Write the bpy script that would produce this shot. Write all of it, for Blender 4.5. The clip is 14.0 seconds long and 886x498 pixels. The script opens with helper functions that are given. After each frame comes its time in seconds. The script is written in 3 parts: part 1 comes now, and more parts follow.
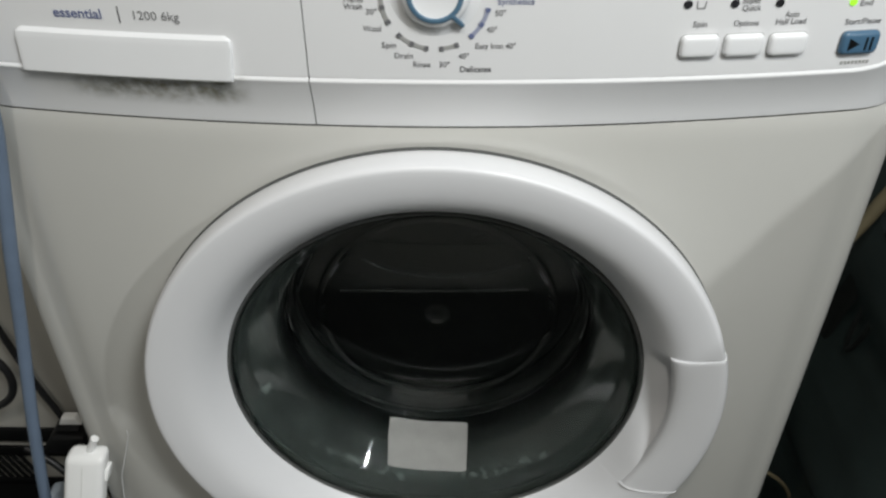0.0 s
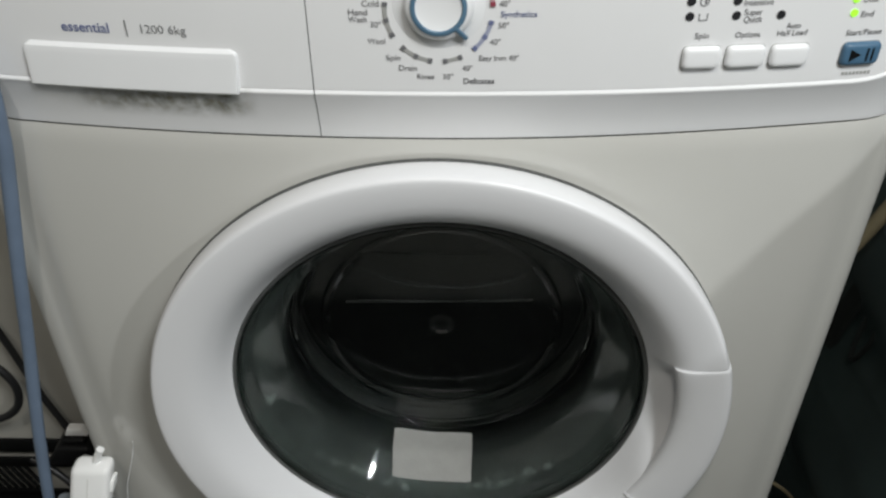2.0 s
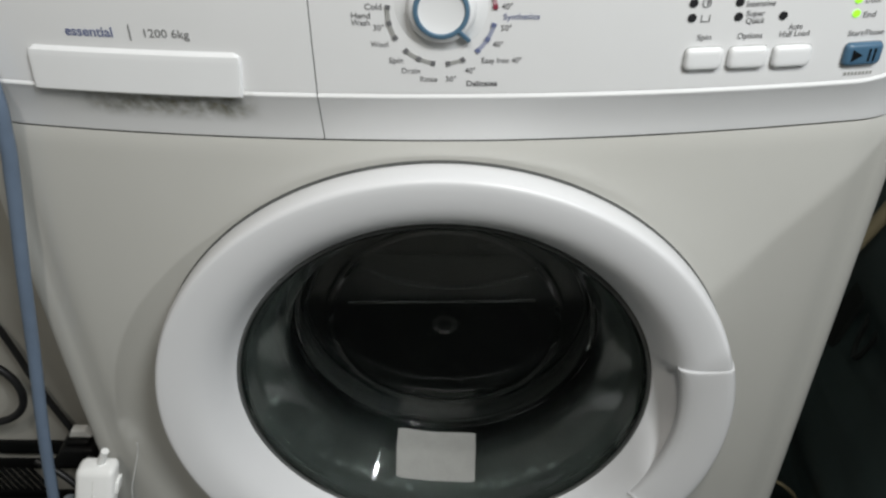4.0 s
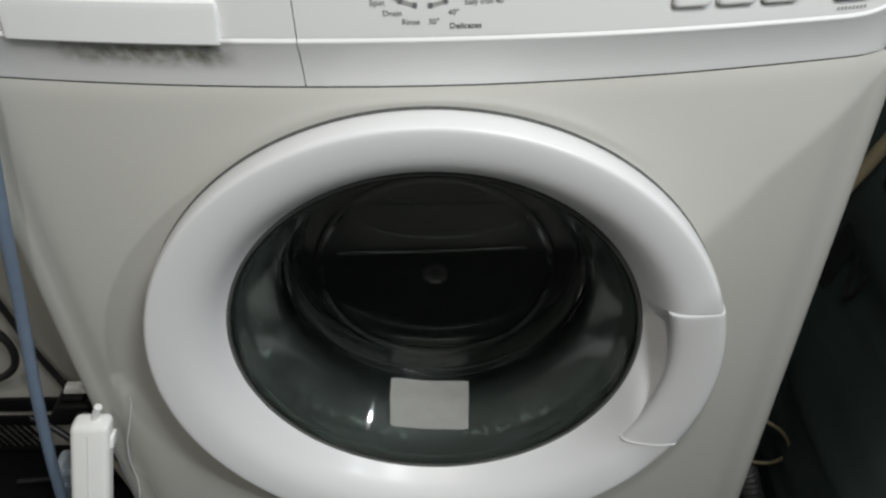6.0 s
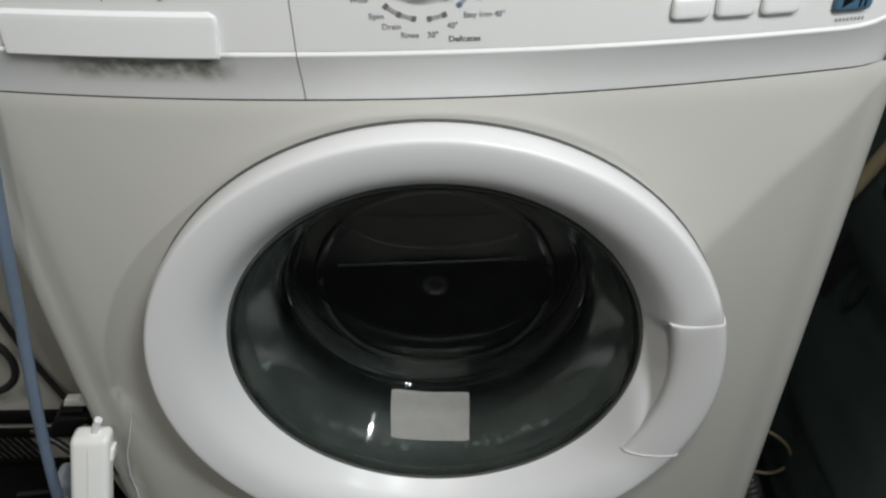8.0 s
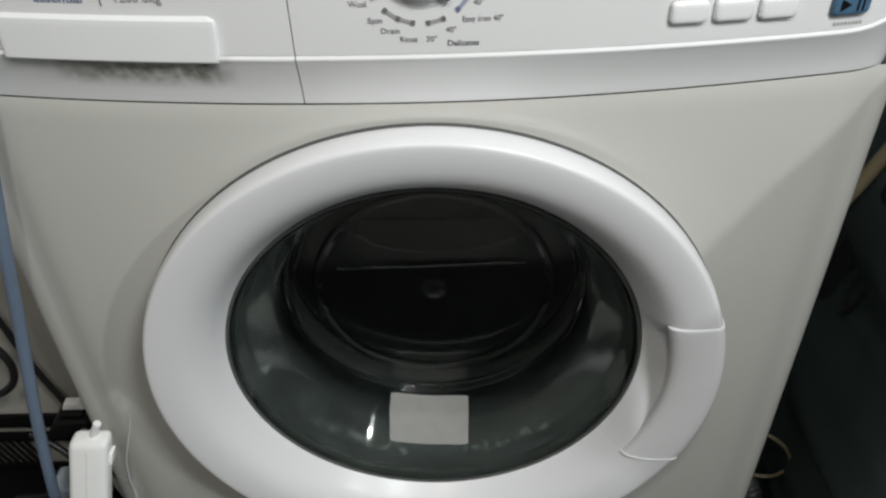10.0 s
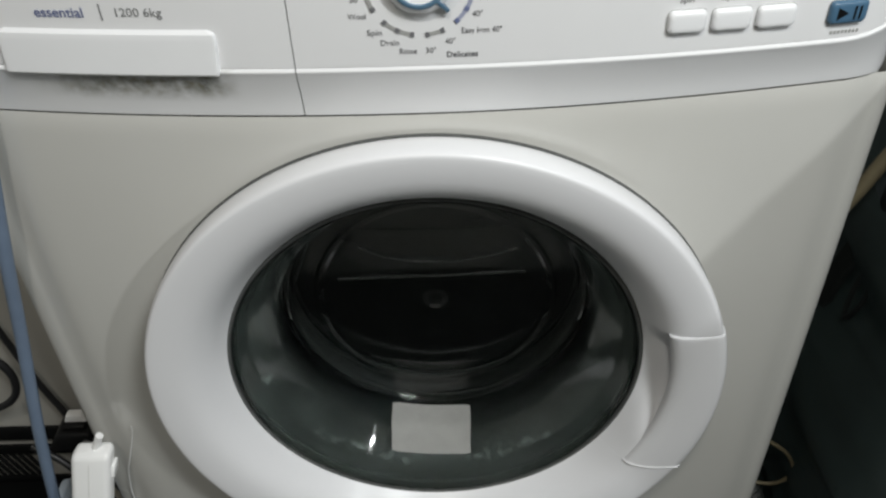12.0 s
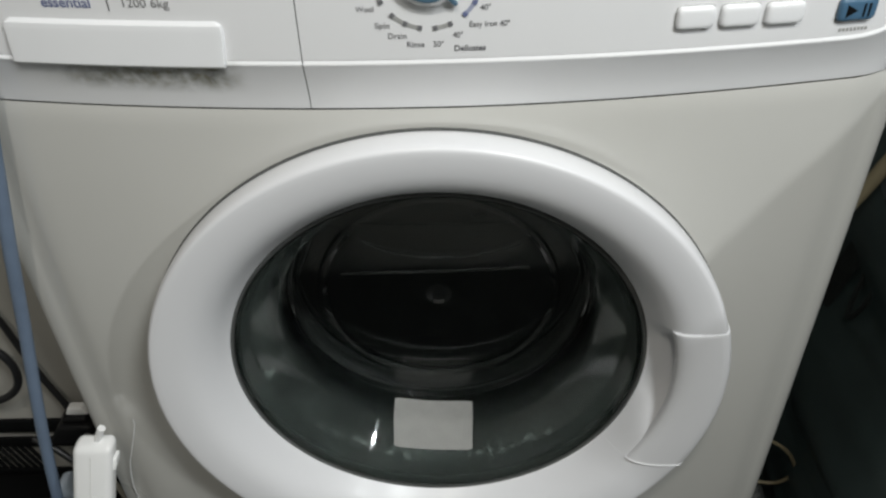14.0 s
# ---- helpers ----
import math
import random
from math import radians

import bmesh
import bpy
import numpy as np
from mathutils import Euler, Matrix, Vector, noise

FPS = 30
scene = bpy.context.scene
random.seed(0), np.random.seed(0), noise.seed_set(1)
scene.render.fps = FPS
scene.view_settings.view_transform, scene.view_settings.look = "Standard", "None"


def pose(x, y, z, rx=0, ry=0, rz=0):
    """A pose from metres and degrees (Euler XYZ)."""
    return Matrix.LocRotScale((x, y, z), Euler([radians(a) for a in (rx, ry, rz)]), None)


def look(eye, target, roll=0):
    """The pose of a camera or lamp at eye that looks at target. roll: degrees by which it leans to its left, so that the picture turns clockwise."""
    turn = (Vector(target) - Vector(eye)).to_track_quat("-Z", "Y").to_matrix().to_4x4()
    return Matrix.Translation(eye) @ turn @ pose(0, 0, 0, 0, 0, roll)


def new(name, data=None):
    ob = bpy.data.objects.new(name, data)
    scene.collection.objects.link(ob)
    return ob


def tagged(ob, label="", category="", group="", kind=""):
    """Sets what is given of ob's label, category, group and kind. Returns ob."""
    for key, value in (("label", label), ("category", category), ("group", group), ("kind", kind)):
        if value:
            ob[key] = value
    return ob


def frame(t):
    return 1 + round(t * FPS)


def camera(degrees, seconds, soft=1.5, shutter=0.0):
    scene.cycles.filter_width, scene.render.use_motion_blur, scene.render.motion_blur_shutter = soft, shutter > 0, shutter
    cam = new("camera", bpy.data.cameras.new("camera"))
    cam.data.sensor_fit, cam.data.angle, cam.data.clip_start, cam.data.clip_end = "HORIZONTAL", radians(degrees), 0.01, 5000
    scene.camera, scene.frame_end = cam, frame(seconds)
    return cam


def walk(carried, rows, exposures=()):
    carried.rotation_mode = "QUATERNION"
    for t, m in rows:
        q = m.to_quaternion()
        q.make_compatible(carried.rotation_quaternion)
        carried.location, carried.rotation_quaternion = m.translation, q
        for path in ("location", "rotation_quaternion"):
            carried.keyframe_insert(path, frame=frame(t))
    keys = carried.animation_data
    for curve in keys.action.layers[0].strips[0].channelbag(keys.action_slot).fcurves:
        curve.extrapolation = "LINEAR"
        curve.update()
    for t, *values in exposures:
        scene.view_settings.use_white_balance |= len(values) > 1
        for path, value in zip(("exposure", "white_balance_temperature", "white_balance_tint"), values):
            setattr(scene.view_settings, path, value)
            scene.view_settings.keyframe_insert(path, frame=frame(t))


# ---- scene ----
cam = camera(57.65, 14.0, soft=2.5)
walk(cam, [
    (0.0, pose(0.0173, -0.4608, 0.9287, 53.50, 0.02, 1.02)),
    (0.5, pose(0.0164, -0.4624, 0.9281, 53.66, -0.01, 1.00)),
    (1.0, pose(0.0152, -0.4628, 0.9299, 53.89, 0.03, 1.04)),
    (1.5, pose(0.0175, -0.4641, 0.9307, 54.10, 0.18, 1.32)),
    (2.0, pose(0.0174, -0.4630, 0.9301, 54.27, 0.30, 1.19)),
    (2.5, pose(0.0155, -0.4632, 0.9298, 54.28, 0.12, 1.04)),
    (2.7, pose(0.0169, -0.4632, 0.9323, 54.31, 0.40, 1.14)),
    (4.8, pose(0.0154, -0.4614, 0.9330, 53.58, 0.76, 0.96)),
    (5.0, pose(0.0165, -0.4592, 0.9333, 52.27, 1.28, 0.53)),
    (5.5, pose(0.0183, -0.4593, 0.9316, 51.85, 1.16, 0.68)),
    (6.0, pose(0.0197, -0.4578, 0.9276, 50.57, 1.23, 0.04)),
    (6.5, pose(0.0202, -0.4575, 0.9278, 50.60, 1.32, -0.02)),
    (7.0, pose(0.0206, -0.4574, 0.9278, 50.98, 1.37, -0.07)),
    (7.5, pose(0.0196, -0.4585, 0.9296, 51.07, 1.32, -0.13)),
    (8.0, pose(0.0201, -0.4567, 0.9292, 51.20, 1.42, -0.07)),
    (10.5, pose(0.0203, -0.4568, 0.9299, 51.53, 1.41, -0.17)),
    (11.0, pose(0.0206, -0.4574, 0.9296, 51.66, 1.45, -0.23)),
    (11.5, pose(0.0213, -0.4567, 0.9299, 51.54, 1.49, -0.23)),
    (12.0, pose(0.0202, -0.4574, 0.9316, 52.00, 1.77, -0.37)),
    (12.5, pose(0.0220, -0.4581, 0.9302, 52.15, 1.73, -0.18)),
    (13.0, pose(0.0214, -0.4589, 0.9306, 52.16, 1.83, -0.24)),
    (13.5, pose(0.0227, -0.4588, 0.9294, 52.11, 1.75, -0.01)),
    (14.0, pose(0.0173, -0.4579, 0.9293, 51.88, 1.38, -0.01)),
], exposures=[(0.0, 0.0), (14.0, 0.0)])

# ---- light: one ceiling lamp in a small room, little daylight ----
world = bpy.data.worlds.new("world")
scene.world = world
world.use_nodes = True
world.node_tree.nodes["Background"].inputs["Color"].default_value = (0.8, 0.9, 1.0, 1)
world.node_tree.nodes["Background"].inputs["Strength"].default_value = 0.02

# two bulbs over the middle of the room, a third off to the right of the machine
for eye, size, watts, hue in (((0.55, -0.85, 1.80), 0.28, 13.9, (0.955, 0.99, 0.985)), ((-0.12, -0.85, 1.85), 0.13, 4.9, (1.0, 0.95, 0.86)), ((1.25, -1.22, 1.74), 0.045, 8.4, (0.955, 0.99, 0.995))):
    lamp_data = bpy.data.lights.new("ceiling_light", "AREA")
    lamp_data.shape, lamp_data.size, lamp_data.energy = "DISK", size, watts
    lamp_data.color = hue
    lamp = new("ceiling_light", lamp_data)
    lamp.matrix_world = look(eye, (0.1, -0.1, 0.5))


# ---- materials ----
def mat(name, color, rough=0.5, metal=0.0, var=0.06, scale=30.0, bump=0.0, bump_scale=200.0,
        coat=0.0, spec=0.5, rough_var=0.0, emit=None, tint=None, coat_rough=0.06):
    """A principled material with colour variation at two scales, uneven gloss and fine relief."""
    m = bpy.data.materials.new(name)
    m.use_nodes = True
    nt = m.node_tree
    b = nt.nodes["Principled BSDF"]
    b.inputs["Roughness"].default_value = rough
    b.inputs["Metallic"].default_value = metal
    b.inputs["Specular IOR Level"].default_value = spec
    b.inputs["Coat Weight"].default_value = coat
    b.inputs["Coat Roughness"].default_value = coat_rough
    co = nt.nodes.new("ShaderNodeTexCoord")
    n1 = nt.nodes.new("ShaderNodeTexNoise")
    n1.inputs["Scale"].default_value, n1.inputs["Detail"].default_value = scale, 5
    n2 = nt.nodes.new("ShaderNodeTexNoise")
    n2.inputs["Scale"].default_value, n2.inputs["Detail"].default_value = scale / 7, 3
    nt.links.new(co.outputs["Object"], n1.inputs["Vector"])
    nt.links.new(co.outputs["Object"], n2.inputs["Vector"])
    add = nt.nodes.new("ShaderNodeMath")
    add.operation = "ADD"
    nt.links.new(n1.outputs["Fac"], add.inputs[0])
    nt.links.new(n2.outputs["Fac"], add.inputs[1])
    ramp = nt.nodes.new("ShaderNodeMapRange")
    ramp.inputs["From Min"].default_value, ramp.inputs["From Max"].default_value = 0.6, 1.4
    nt.links.new(add.outputs[0], ramp.inputs["Value"])
    mix = nt.nodes.new("ShaderNodeMix")
    mix.data_type = "RGBA"
    dark = tint if tint else tuple(c * (1 - var) for c in color)
    mix.inputs["A"].default_value = (*dark, 1)
    mix.inputs["B"].default_value = (*(min(1, c * (1 + var)) for c in color), 1)
    nt.links.new(ramp.outputs["Result"], mix.inputs["Factor"])
    nt.links.new(mix.outputs["Result"], b.inputs["Base Color"])
    if rough_var:
        rr = nt.nodes.new("ShaderNodeMapRange")
        rr.inputs["From Min"].default_value, rr.inputs["From Max"].default_value = 0.3, 0.7
        rr.inputs["To Min"].default_value, rr.inputs["To Max"].default_value = max(0.02, rough - rough_var), rough + rough_var
        nt.links.new(n2.outputs["Fac"], rr.inputs["Value"])
        nt.links.new(rr.outputs["Result"], b.inputs["Roughness"])
    if bump:
        n3 = nt.nodes.new("ShaderNodeTexNoise")
        n3.inputs["Scale"].default_value, n3.inputs["Detail"].default_value = bump_scale, 3
        nt.links.new(co.outputs["Object"], n3.inputs["Vector"])
        bp = nt.nodes.new("ShaderNodeBump")
        bp.inputs["Strength"].default_value, bp.inputs["Distance"].default_value = bump, 0.001
        nt.links.new(n3.outputs["Fac"], bp.inputs["Height"])
        nt.links.new(bp.outputs["Normal"], b.inputs["Normal"])
    if emit:
        b.inputs["Emission Color"].default_value = (*emit[0], 1)
        b.inputs["Emission Strength"].default_value = emit[1]
    return m


# dried smears on the bowl: middle, size, strength
SMEARS = [((-0.1377, 0.0026, 0.4421), 0.0085, 0.34), ((0.1464, 0.003, 0.4866), 0.0110, 0.16), ((0.139, -0.0034, 0.3931), 0.0120, 0.10), ((-0.136, 0.0073, 0.4983), 0.0120, 0.09)]


def glass_mat():
    """Greenish door glass, with faint limescale specks and smears."""
    m = bpy.data.materials.new("door_glass")
    m.use_nodes = True
    nt = m.node_tree
    b = nt.nodes["Principled BSDF"]
    b.inputs["Base Color"].default_value = (0.86, 0.90, 0.885, 1)
    b.inputs["Roughness"].default_value = 0.03
    b.inputs["IOR"].default_value = 1.45
    b.inputs["Transmission Weight"].default_value = 1.0
    co = nt.nodes.new("ShaderNodeTexCoord")
    n1 = nt.nodes.new("ShaderNodeTexNoise")
    n1.inputs["Scale"].default_value, n1.inputs["Detail"].default_value = 620, 3
    n2 = nt.nodes.new("ShaderNodeTexNoise")
    n2.inputs["Scale"].default_value, n2.inputs["Detail"].default_value = 34, 5
    nt.links.new(co.outputs["Object"], n1.inputs["Vector"])
    nt.links.new(co.outputs["Object"], n2.inputs["Vector"])
    r1 = nt.nodes.new("ShaderNodeMapRange")
    r1.inputs["From Min"].default_value, r1.inputs["From Max"].default_value = 0.54, 0.78
    r2 = nt.nodes.new("ShaderNodeMapRange")
    r2.inputs["From Min"].default_value, r2.inputs["From Max"].default_value = 0.05, 0.80
    nt.links.new(n1.outputs["Fac"], r1.inputs["Value"])
    nt.links.new(n2.outputs["Fac"], r2.inputs["Value"])
    mu = nt.nodes.new("ShaderNodeMath")
    mu.operation = "MULTIPLY"
    nt.links.new(r1.outputs["Result"], mu.inputs[0])
    nt.links.new(r2.outputs["Result"], mu.inputs[1])
    sep = nt.nodes.new("ShaderNodeSeparateXYZ")
    nt.links.new(co.outputs["Object"], sep.inputs[0])
    wall = nt.nodes.new("ShaderNodeMapRange")
    wall.interpolation_type = "SMOOTHSTEP"
    wall.inputs["From Min"].default_value, wall.inputs["From Max"].default_value = 0.045, 0.0
    wall.inputs["To Min"].default_value = 0.0
    nt.links.new(sep.outputs["Y"], wall.inputs["Value"])
    rim = nt.nodes.new("ShaderNodeMapRange")
    rim.interpolation_type = "SMOOTHSTEP"
    rim.inputs["From Min"].default_value, rim.inputs["From Max"].default_value = -0.0200, -0.0150
    nt.links.new(sep.outputs["Y"], rim.inputs["Value"])
    low = nt.nodes.new("ShaderNodeMapRange")
    low.interpolation_type = "SMOOTHSTEP"
    low.inputs["From Min"].default_value, low.inputs["From Max"].default_value = 0.42, 0.345
    low.inputs["To Min"].default_value = 1.3
    nt.links.new(sep.outputs["Z"], low.inputs["Value"])
    where = nt.nodes.new("ShaderNodeMath")
    where.operation = "MULTIPLY"
    nt.links.new(rim.outputs["Result"], where.inputs[0])
    nt.links.new(low.outputs["Result"], where.inputs[1])
    where2 = nt.nodes.new("ShaderNodeMath")
    where2.operation = "MULTIPLY"
    nt.links.new(where.outputs[0], where2.inputs[0])
    nt.links.new(wall.outputs["Result"], where2.inputs[1])
    mu3 = nt.nodes.new("ShaderNodeMath")
    mu3.operation = "MULTIPLY"
    nt.links.new(mu.outputs[0], mu3.inputs[0])
    nt.links.new(where2.outputs[0], mu3.inputs[1])
    mu2 = nt.nodes.new("ShaderNodeMath")
    mu2.operation = "MULTIPLY_ADD"
    mu2.inputs[1].default_value, mu2.inputs[2].default_value = 0.30, 0.0003
    nt.links.new(mu3.outputs[0], mu2.inputs[0])
    film = nt.nodes.new("ShaderNodeMath")
    film.operation = "MULTIPLY"
    nt.links.new(where2.outputs[0], film.inputs[0])
    nt.links.new(r2.outputs["Result"], film.inputs[1])
    thin = nt.nodes.new("ShaderNodeMath")
    thin.operation = "MULTIPLY_ADD"
    thin.inputs[1].default_value = 0.06
    nt.links.new(film.outputs[0], thin.inputs[0])
    nt.links.new(mu2.outputs[0], thin.inputs[2])
    # a crust of limescale along the foot of the cone, and a few dried smears
    def ramp(socket, a, b, top=1.0):
        q = nt.nodes.new("ShaderNodeMapRange")
        q.interpolation_type = "SMOOTHSTEP"
        q.inputs["From Min"].default_value, q.inputs["From Max"].default_value, q.inputs["To Max"].default_value = a, b, top
        nt.links.new(socket, q.inputs["Value"])
        return q.outputs["Result"]

    def calc(kind, a, b):
        q = nt.nodes.new("ShaderNodeMath")
        q.operation = kind
        nt.links.new(a, q.inputs[0])
        nt.links.new(b, q.inputs[1])
        return q.outputs[0]

    n3 = nt.nodes.new("ShaderNodeTexNoise")
    n3.inputs["Scale"].default_value, n3.inputs["Detail"].default_value = 150, 6
    nt.links.new(co.outputs["Object"], n3.inputs["Vector"])
    belt = calc("MULTIPLY", ramp(sep.outputs["Y"], -0.0045, 0.0), ramp(sep.outputs["Y"], 0.0085, 0.002))
    belt = calc("MULTIPLY", belt, ramp(sep.outputs["Z"], 0.400, 0.345))
    dirt = calc("MULTIPLY", belt, ramp(n3.outputs["Fac"], 0.46, 0.70, 0.26))
    for spot, size, most in SMEARS:
        away = nt.nodes.new("ShaderNodeVectorMath")
        away.operation = "DISTANCE"
        away.inputs[1].default_value = spot
        nt.links.new(co.outputs["Object"], away.inputs[0])
        patch = calc("MULTIPLY", ramp(away.outputs["Value"], size, size * 0.2, most), ramp(n3.outputs["Fac"], 0.40, 0.62))
        dirt = calc("ADD", dirt, patch)
    whole = calc("ADD", dirt, thin.outputs[0])
    scale_dirt = nt.nodes.new("ShaderNodeBsdfDiffuse")
    scale_dirt.inputs["Color"].default_value = (0.35, 0.43, 0.40, 1)
    mixs = nt.nodes.new("ShaderNodeMixShader")
    nt.links.new(whole, mixs.inputs[0])
    nt.links.new(b.outputs[0], mixs.inputs[1])
    nt.links.new(scale_dirt.outputs[0], mixs.inputs[2])
    nt.links.new(mixs.outputs[0], nt.nodes["Material Output"].inputs["Surface"])
    return m


def mouldy_mat():
    """The drawer's white plastic, with black mould grown along its lower strip."""
    m = mat("mouldy_white_plastic", (0.84, 0.84, 0.85), 0.30, var=0.02, scale=18, coat=0.7, rough_var=0.06)
    nt = m.node_tree
    b = nt.nodes["Principled BSDF"]
    clean = b.inputs["Base Color"].links[0].from_socket
    co = nt.nodes.new("ShaderNodeTexCoord")
    sep = nt.nodes.new("ShaderNodeSeparateXYZ")
    nt.links.new(co.outputs["Object"], sep.inputs[0])

    def band(axis, lo0, lo1, hi0, hi1):
        a = nt.nodes.new("ShaderNodeMapRange")
        a.interpolation_type = "SMOOTHSTEP"
        a.inputs["From Min"].default_value, a.inputs["From Max"].default_value = lo0, lo1
        c = nt.nodes.new("ShaderNodeMapRange")
        c.interpolation_type = "SMOOTHSTEP"
        c.inputs["From Min"].default_value, c.inputs["From Max"].default_value = hi1, hi0
        nt.links.new(sep.outputs[axis], a.inputs["Value"])
        nt.links.new(sep.outputs[axis], c.inputs["Value"])
        p = nt.nodes.new("ShaderNodeMath")
        p.operation = "MULTIPLY"
        nt.links.new(a.outputs["Result"], p.inputs[0])
        nt.links.new(c.outputs["Result"], p.inputs[1])
        return p.outputs[0]

    wide = band("X", -0.236, -0.180, -0.122, -0.098)
    high = band("Z", 0.7085, 0.7215, 0.7325, 0.7345)
    n1 = nt.nodes.new("ShaderNodeTexNoise")
    n1.inputs["Scale"].default_value, n1.inputs["Detail"].default_value, n1.inputs["Roughness"].default_value = 130, 6, 0.6
    nt.links.new(co.outputs["Object"], n1.inputs["Vector"])
    spots = nt.nodes.new("ShaderNodeMapRange")
    spots.inputs["From Min"].default_value, spots.inputs["From Max"].default_value = 0.22, 0.68
    nt.links.new(n1.outputs["Fac"], spots.inputs["Value"])
    area = nt.nodes.new("ShaderNodeMath")
    area.operation = "MULTIPLY"
    nt.links.new(wide, area.inputs[0])
    nt.links.new(high, area.inputs[1])
    amount = nt.nodes.new("ShaderNodeMath")
    amount.operation = "MULTIPLY"
    nt.links.new(area.outputs[0], amount.inputs[0])
    nt.links.new(spots.outputs["Result"], amount.inputs[1])
    mix = nt.nodes.new("ShaderNodeMix")
    mix.data_type = "RGBA"
    n2 = nt.nodes.new("ShaderNodeTexNoise")
    n2.inputs["Scale"].default_value, n2.inputs["Detail"].default_value = 260, 3
    nt.links.new(co.outputs["Object"], n2.inputs["Vector"])
    hue = nt.nodes.new("ShaderNodeMix")
    hue.data_type = "RGBA"
    hue.inputs["A"].default_value, hue.inputs["B"].default_value = (0.070, 0.073, 0.045, 1), (0.19, 0.17, 0.10, 1)
    tone = nt.nodes.new("ShaderNodeMapRange")
    tone.inputs["From Min"].default_value, tone.inputs["From Max"].default_value = 0.42, 0.72
    nt.links.new(n2.outputs["Fac"], tone.inputs["Value"])
    nt.links.new(tone.outputs["Result"], hue.inputs["Factor"])
    nt.links.new(hue.outputs["Result"], mix.inputs["B"])
    nt.links.new(amount.outputs[0], mix.inputs["Factor"])
    nt.links.new(clean, mix.inputs["A"])
    nt.links.new(mix.outputs["Result"], b.inputs["Base Color"])
    return m


M_PANEL = mat("white_panel_plastic", (0.83, 0.83, 0.84), 0.30, var=0.02, scale=18, coat=0.7, rough_var=0.06)
M_DRAWER = mouldy_mat()
M_DOOR = mat("white_door_plastic", (0.81, 0.81, 0.83), 0.40, var=0.015, scale=16, coat=0.15, coat_rough=0.2, rough_var=0.05)
M_BODY = mat("white_enamel", (0.622, 0.615, 0.586), 0.30, var=0.02, tint=(0.602, 0.593, 0.557), scale=9, coat=0.6, rough_var=0.06, bump=0.02, bump_scale=60)
M_BUTTON = mat("white_button_plastic", (0.88, 0.885, 0.90), 0.3, var=0.02, coat=0.4)
M_BLUE = mat("blue_button_plastic", (0.072, 0.155, 0.25), 0.35, var=0.08)
M_BLUE_RING = mat("blue_dial_plastic", (0.10, 0.19, 0.28), 0.35, var=0.08)
M_PRINT = mat("grey_print", (0.15, 0.15, 0.16), 0.6, var=0.1)
M_PRINT_BLUE = mat("blue_print", (0.14, 0.165, 0.30), 0.6, var=0.1)
M_PRINT_MID = mat("mid_grey_print", (0.21, 0.21, 0.215), 0.6, var=0.08)
M_PRINT_PALE = mat("pale_grey_print", (0.36, 0.36, 0.35), 0.6, var=0.06)
M_PRINT_PALE_BLUE = mat("pale_blue_print", (0.34, 0.36, 0.48), 0.6, var=0.06)
M_PRINT_SEAM = mat("grey_seam", (0.78, 0.78, 0.76), 0.5, var=0.04)
M_PRINT_RED = mat("red_print", (0.28, 0.04, 0.07), 0.6, var=0.1)
M_PRINT_PINK = mat("pink_print", (0.50, 0.30, 0.33), 0.6, var=0.06)
M_BLACK = mat("black_plastic", (0.005, 0.005, 0.0055), 0.45, spec=0.3, var=0.2)
M_LENS = mat("dark_lamp_lens", (0.025, 0.025, 0.028), 0.25, var=0.2)
M_GREEN = mat("lit_green_lens", (0.3, 0.8, 0.05), 0.3, emit=((0.40, 0.95, 0.03), 0.65))
M_GLASS = glass_mat()
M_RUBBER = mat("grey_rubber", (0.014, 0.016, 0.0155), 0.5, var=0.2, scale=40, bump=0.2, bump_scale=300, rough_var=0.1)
M_SEAL_GAP = mat("dark_seal_and_gap", (0.075, 0.078, 0.075), 0.45, var=0.2)
# near-black steel: the drum's inner shade is put into its base colour
M_STEEL_SHADED = mat("drum_steel_shaded", (0.014, 0.016, 0.015), 0.35, metal=1.0, var=0.1, scale=50, rough_var=0.08)
M_CHROME = mat("bright_screw_steel", (0.5, 0.5, 0.5), 0.3, metal=1.0, var=0.1)
M_LABEL = mat("worn_paper_label", (0.30, 0.30, 0.288), 0.75, var=0.09, scale=90, bump=0.3, bump_scale=400)
M_HOSE = mat("blue_hose_pvc", (0.165, 0.22, 0.31), 0.45, var=0.1, scale=60, bump=0.1, bump_scale=400)
M_WHITE = mat("white_abs", (0.94, 0.94, 0.935), 0.4, var=0.03, bump=0.05)
M_CABLE = mat("black_cable_pvc", (0.012, 0.012, 0.013), 0.45, var=0.2)
M_RACK = mat("black_painted_steel", (0.003, 0.0033, 0.0035), 0.6, spec=0.2, var=0.25, bump=0.1)
M_OCHRE = mat("yellowed_hose_pvc", (0.20, 0.17, 0.105), 0.45, var=0.12, scale=60)
M_GREYHOSE = mat("grey_corrugated_pvc", (0.05, 0.055, 0.055), 0.5, var=0.12, scale=60)
M_CLOTH = mat("dark_green_nylon", (0.036, 0.055, 0.055), 0.38, spec=0.4, var=0.35, scale=14, bump=0.25, bump_scale=700, rough_var=0.1)
M_WEB = mat("grey_webbing", (0.035, 0.042, 0.042), 0.6, var=0.2, scale=80, bump=0.4, bump_scale=900)
M_PALE_CLOTH = mat("blue_grey_cloth", (0.13, 0.165, 0.18), 0.5, var=0.15, scale=30, bump=0.2, bump_scale=500)
M_BLUEGREY = mat("pale_blue_plastic", (0.36, 0.41, 0.47), 0.45, var=0.08)
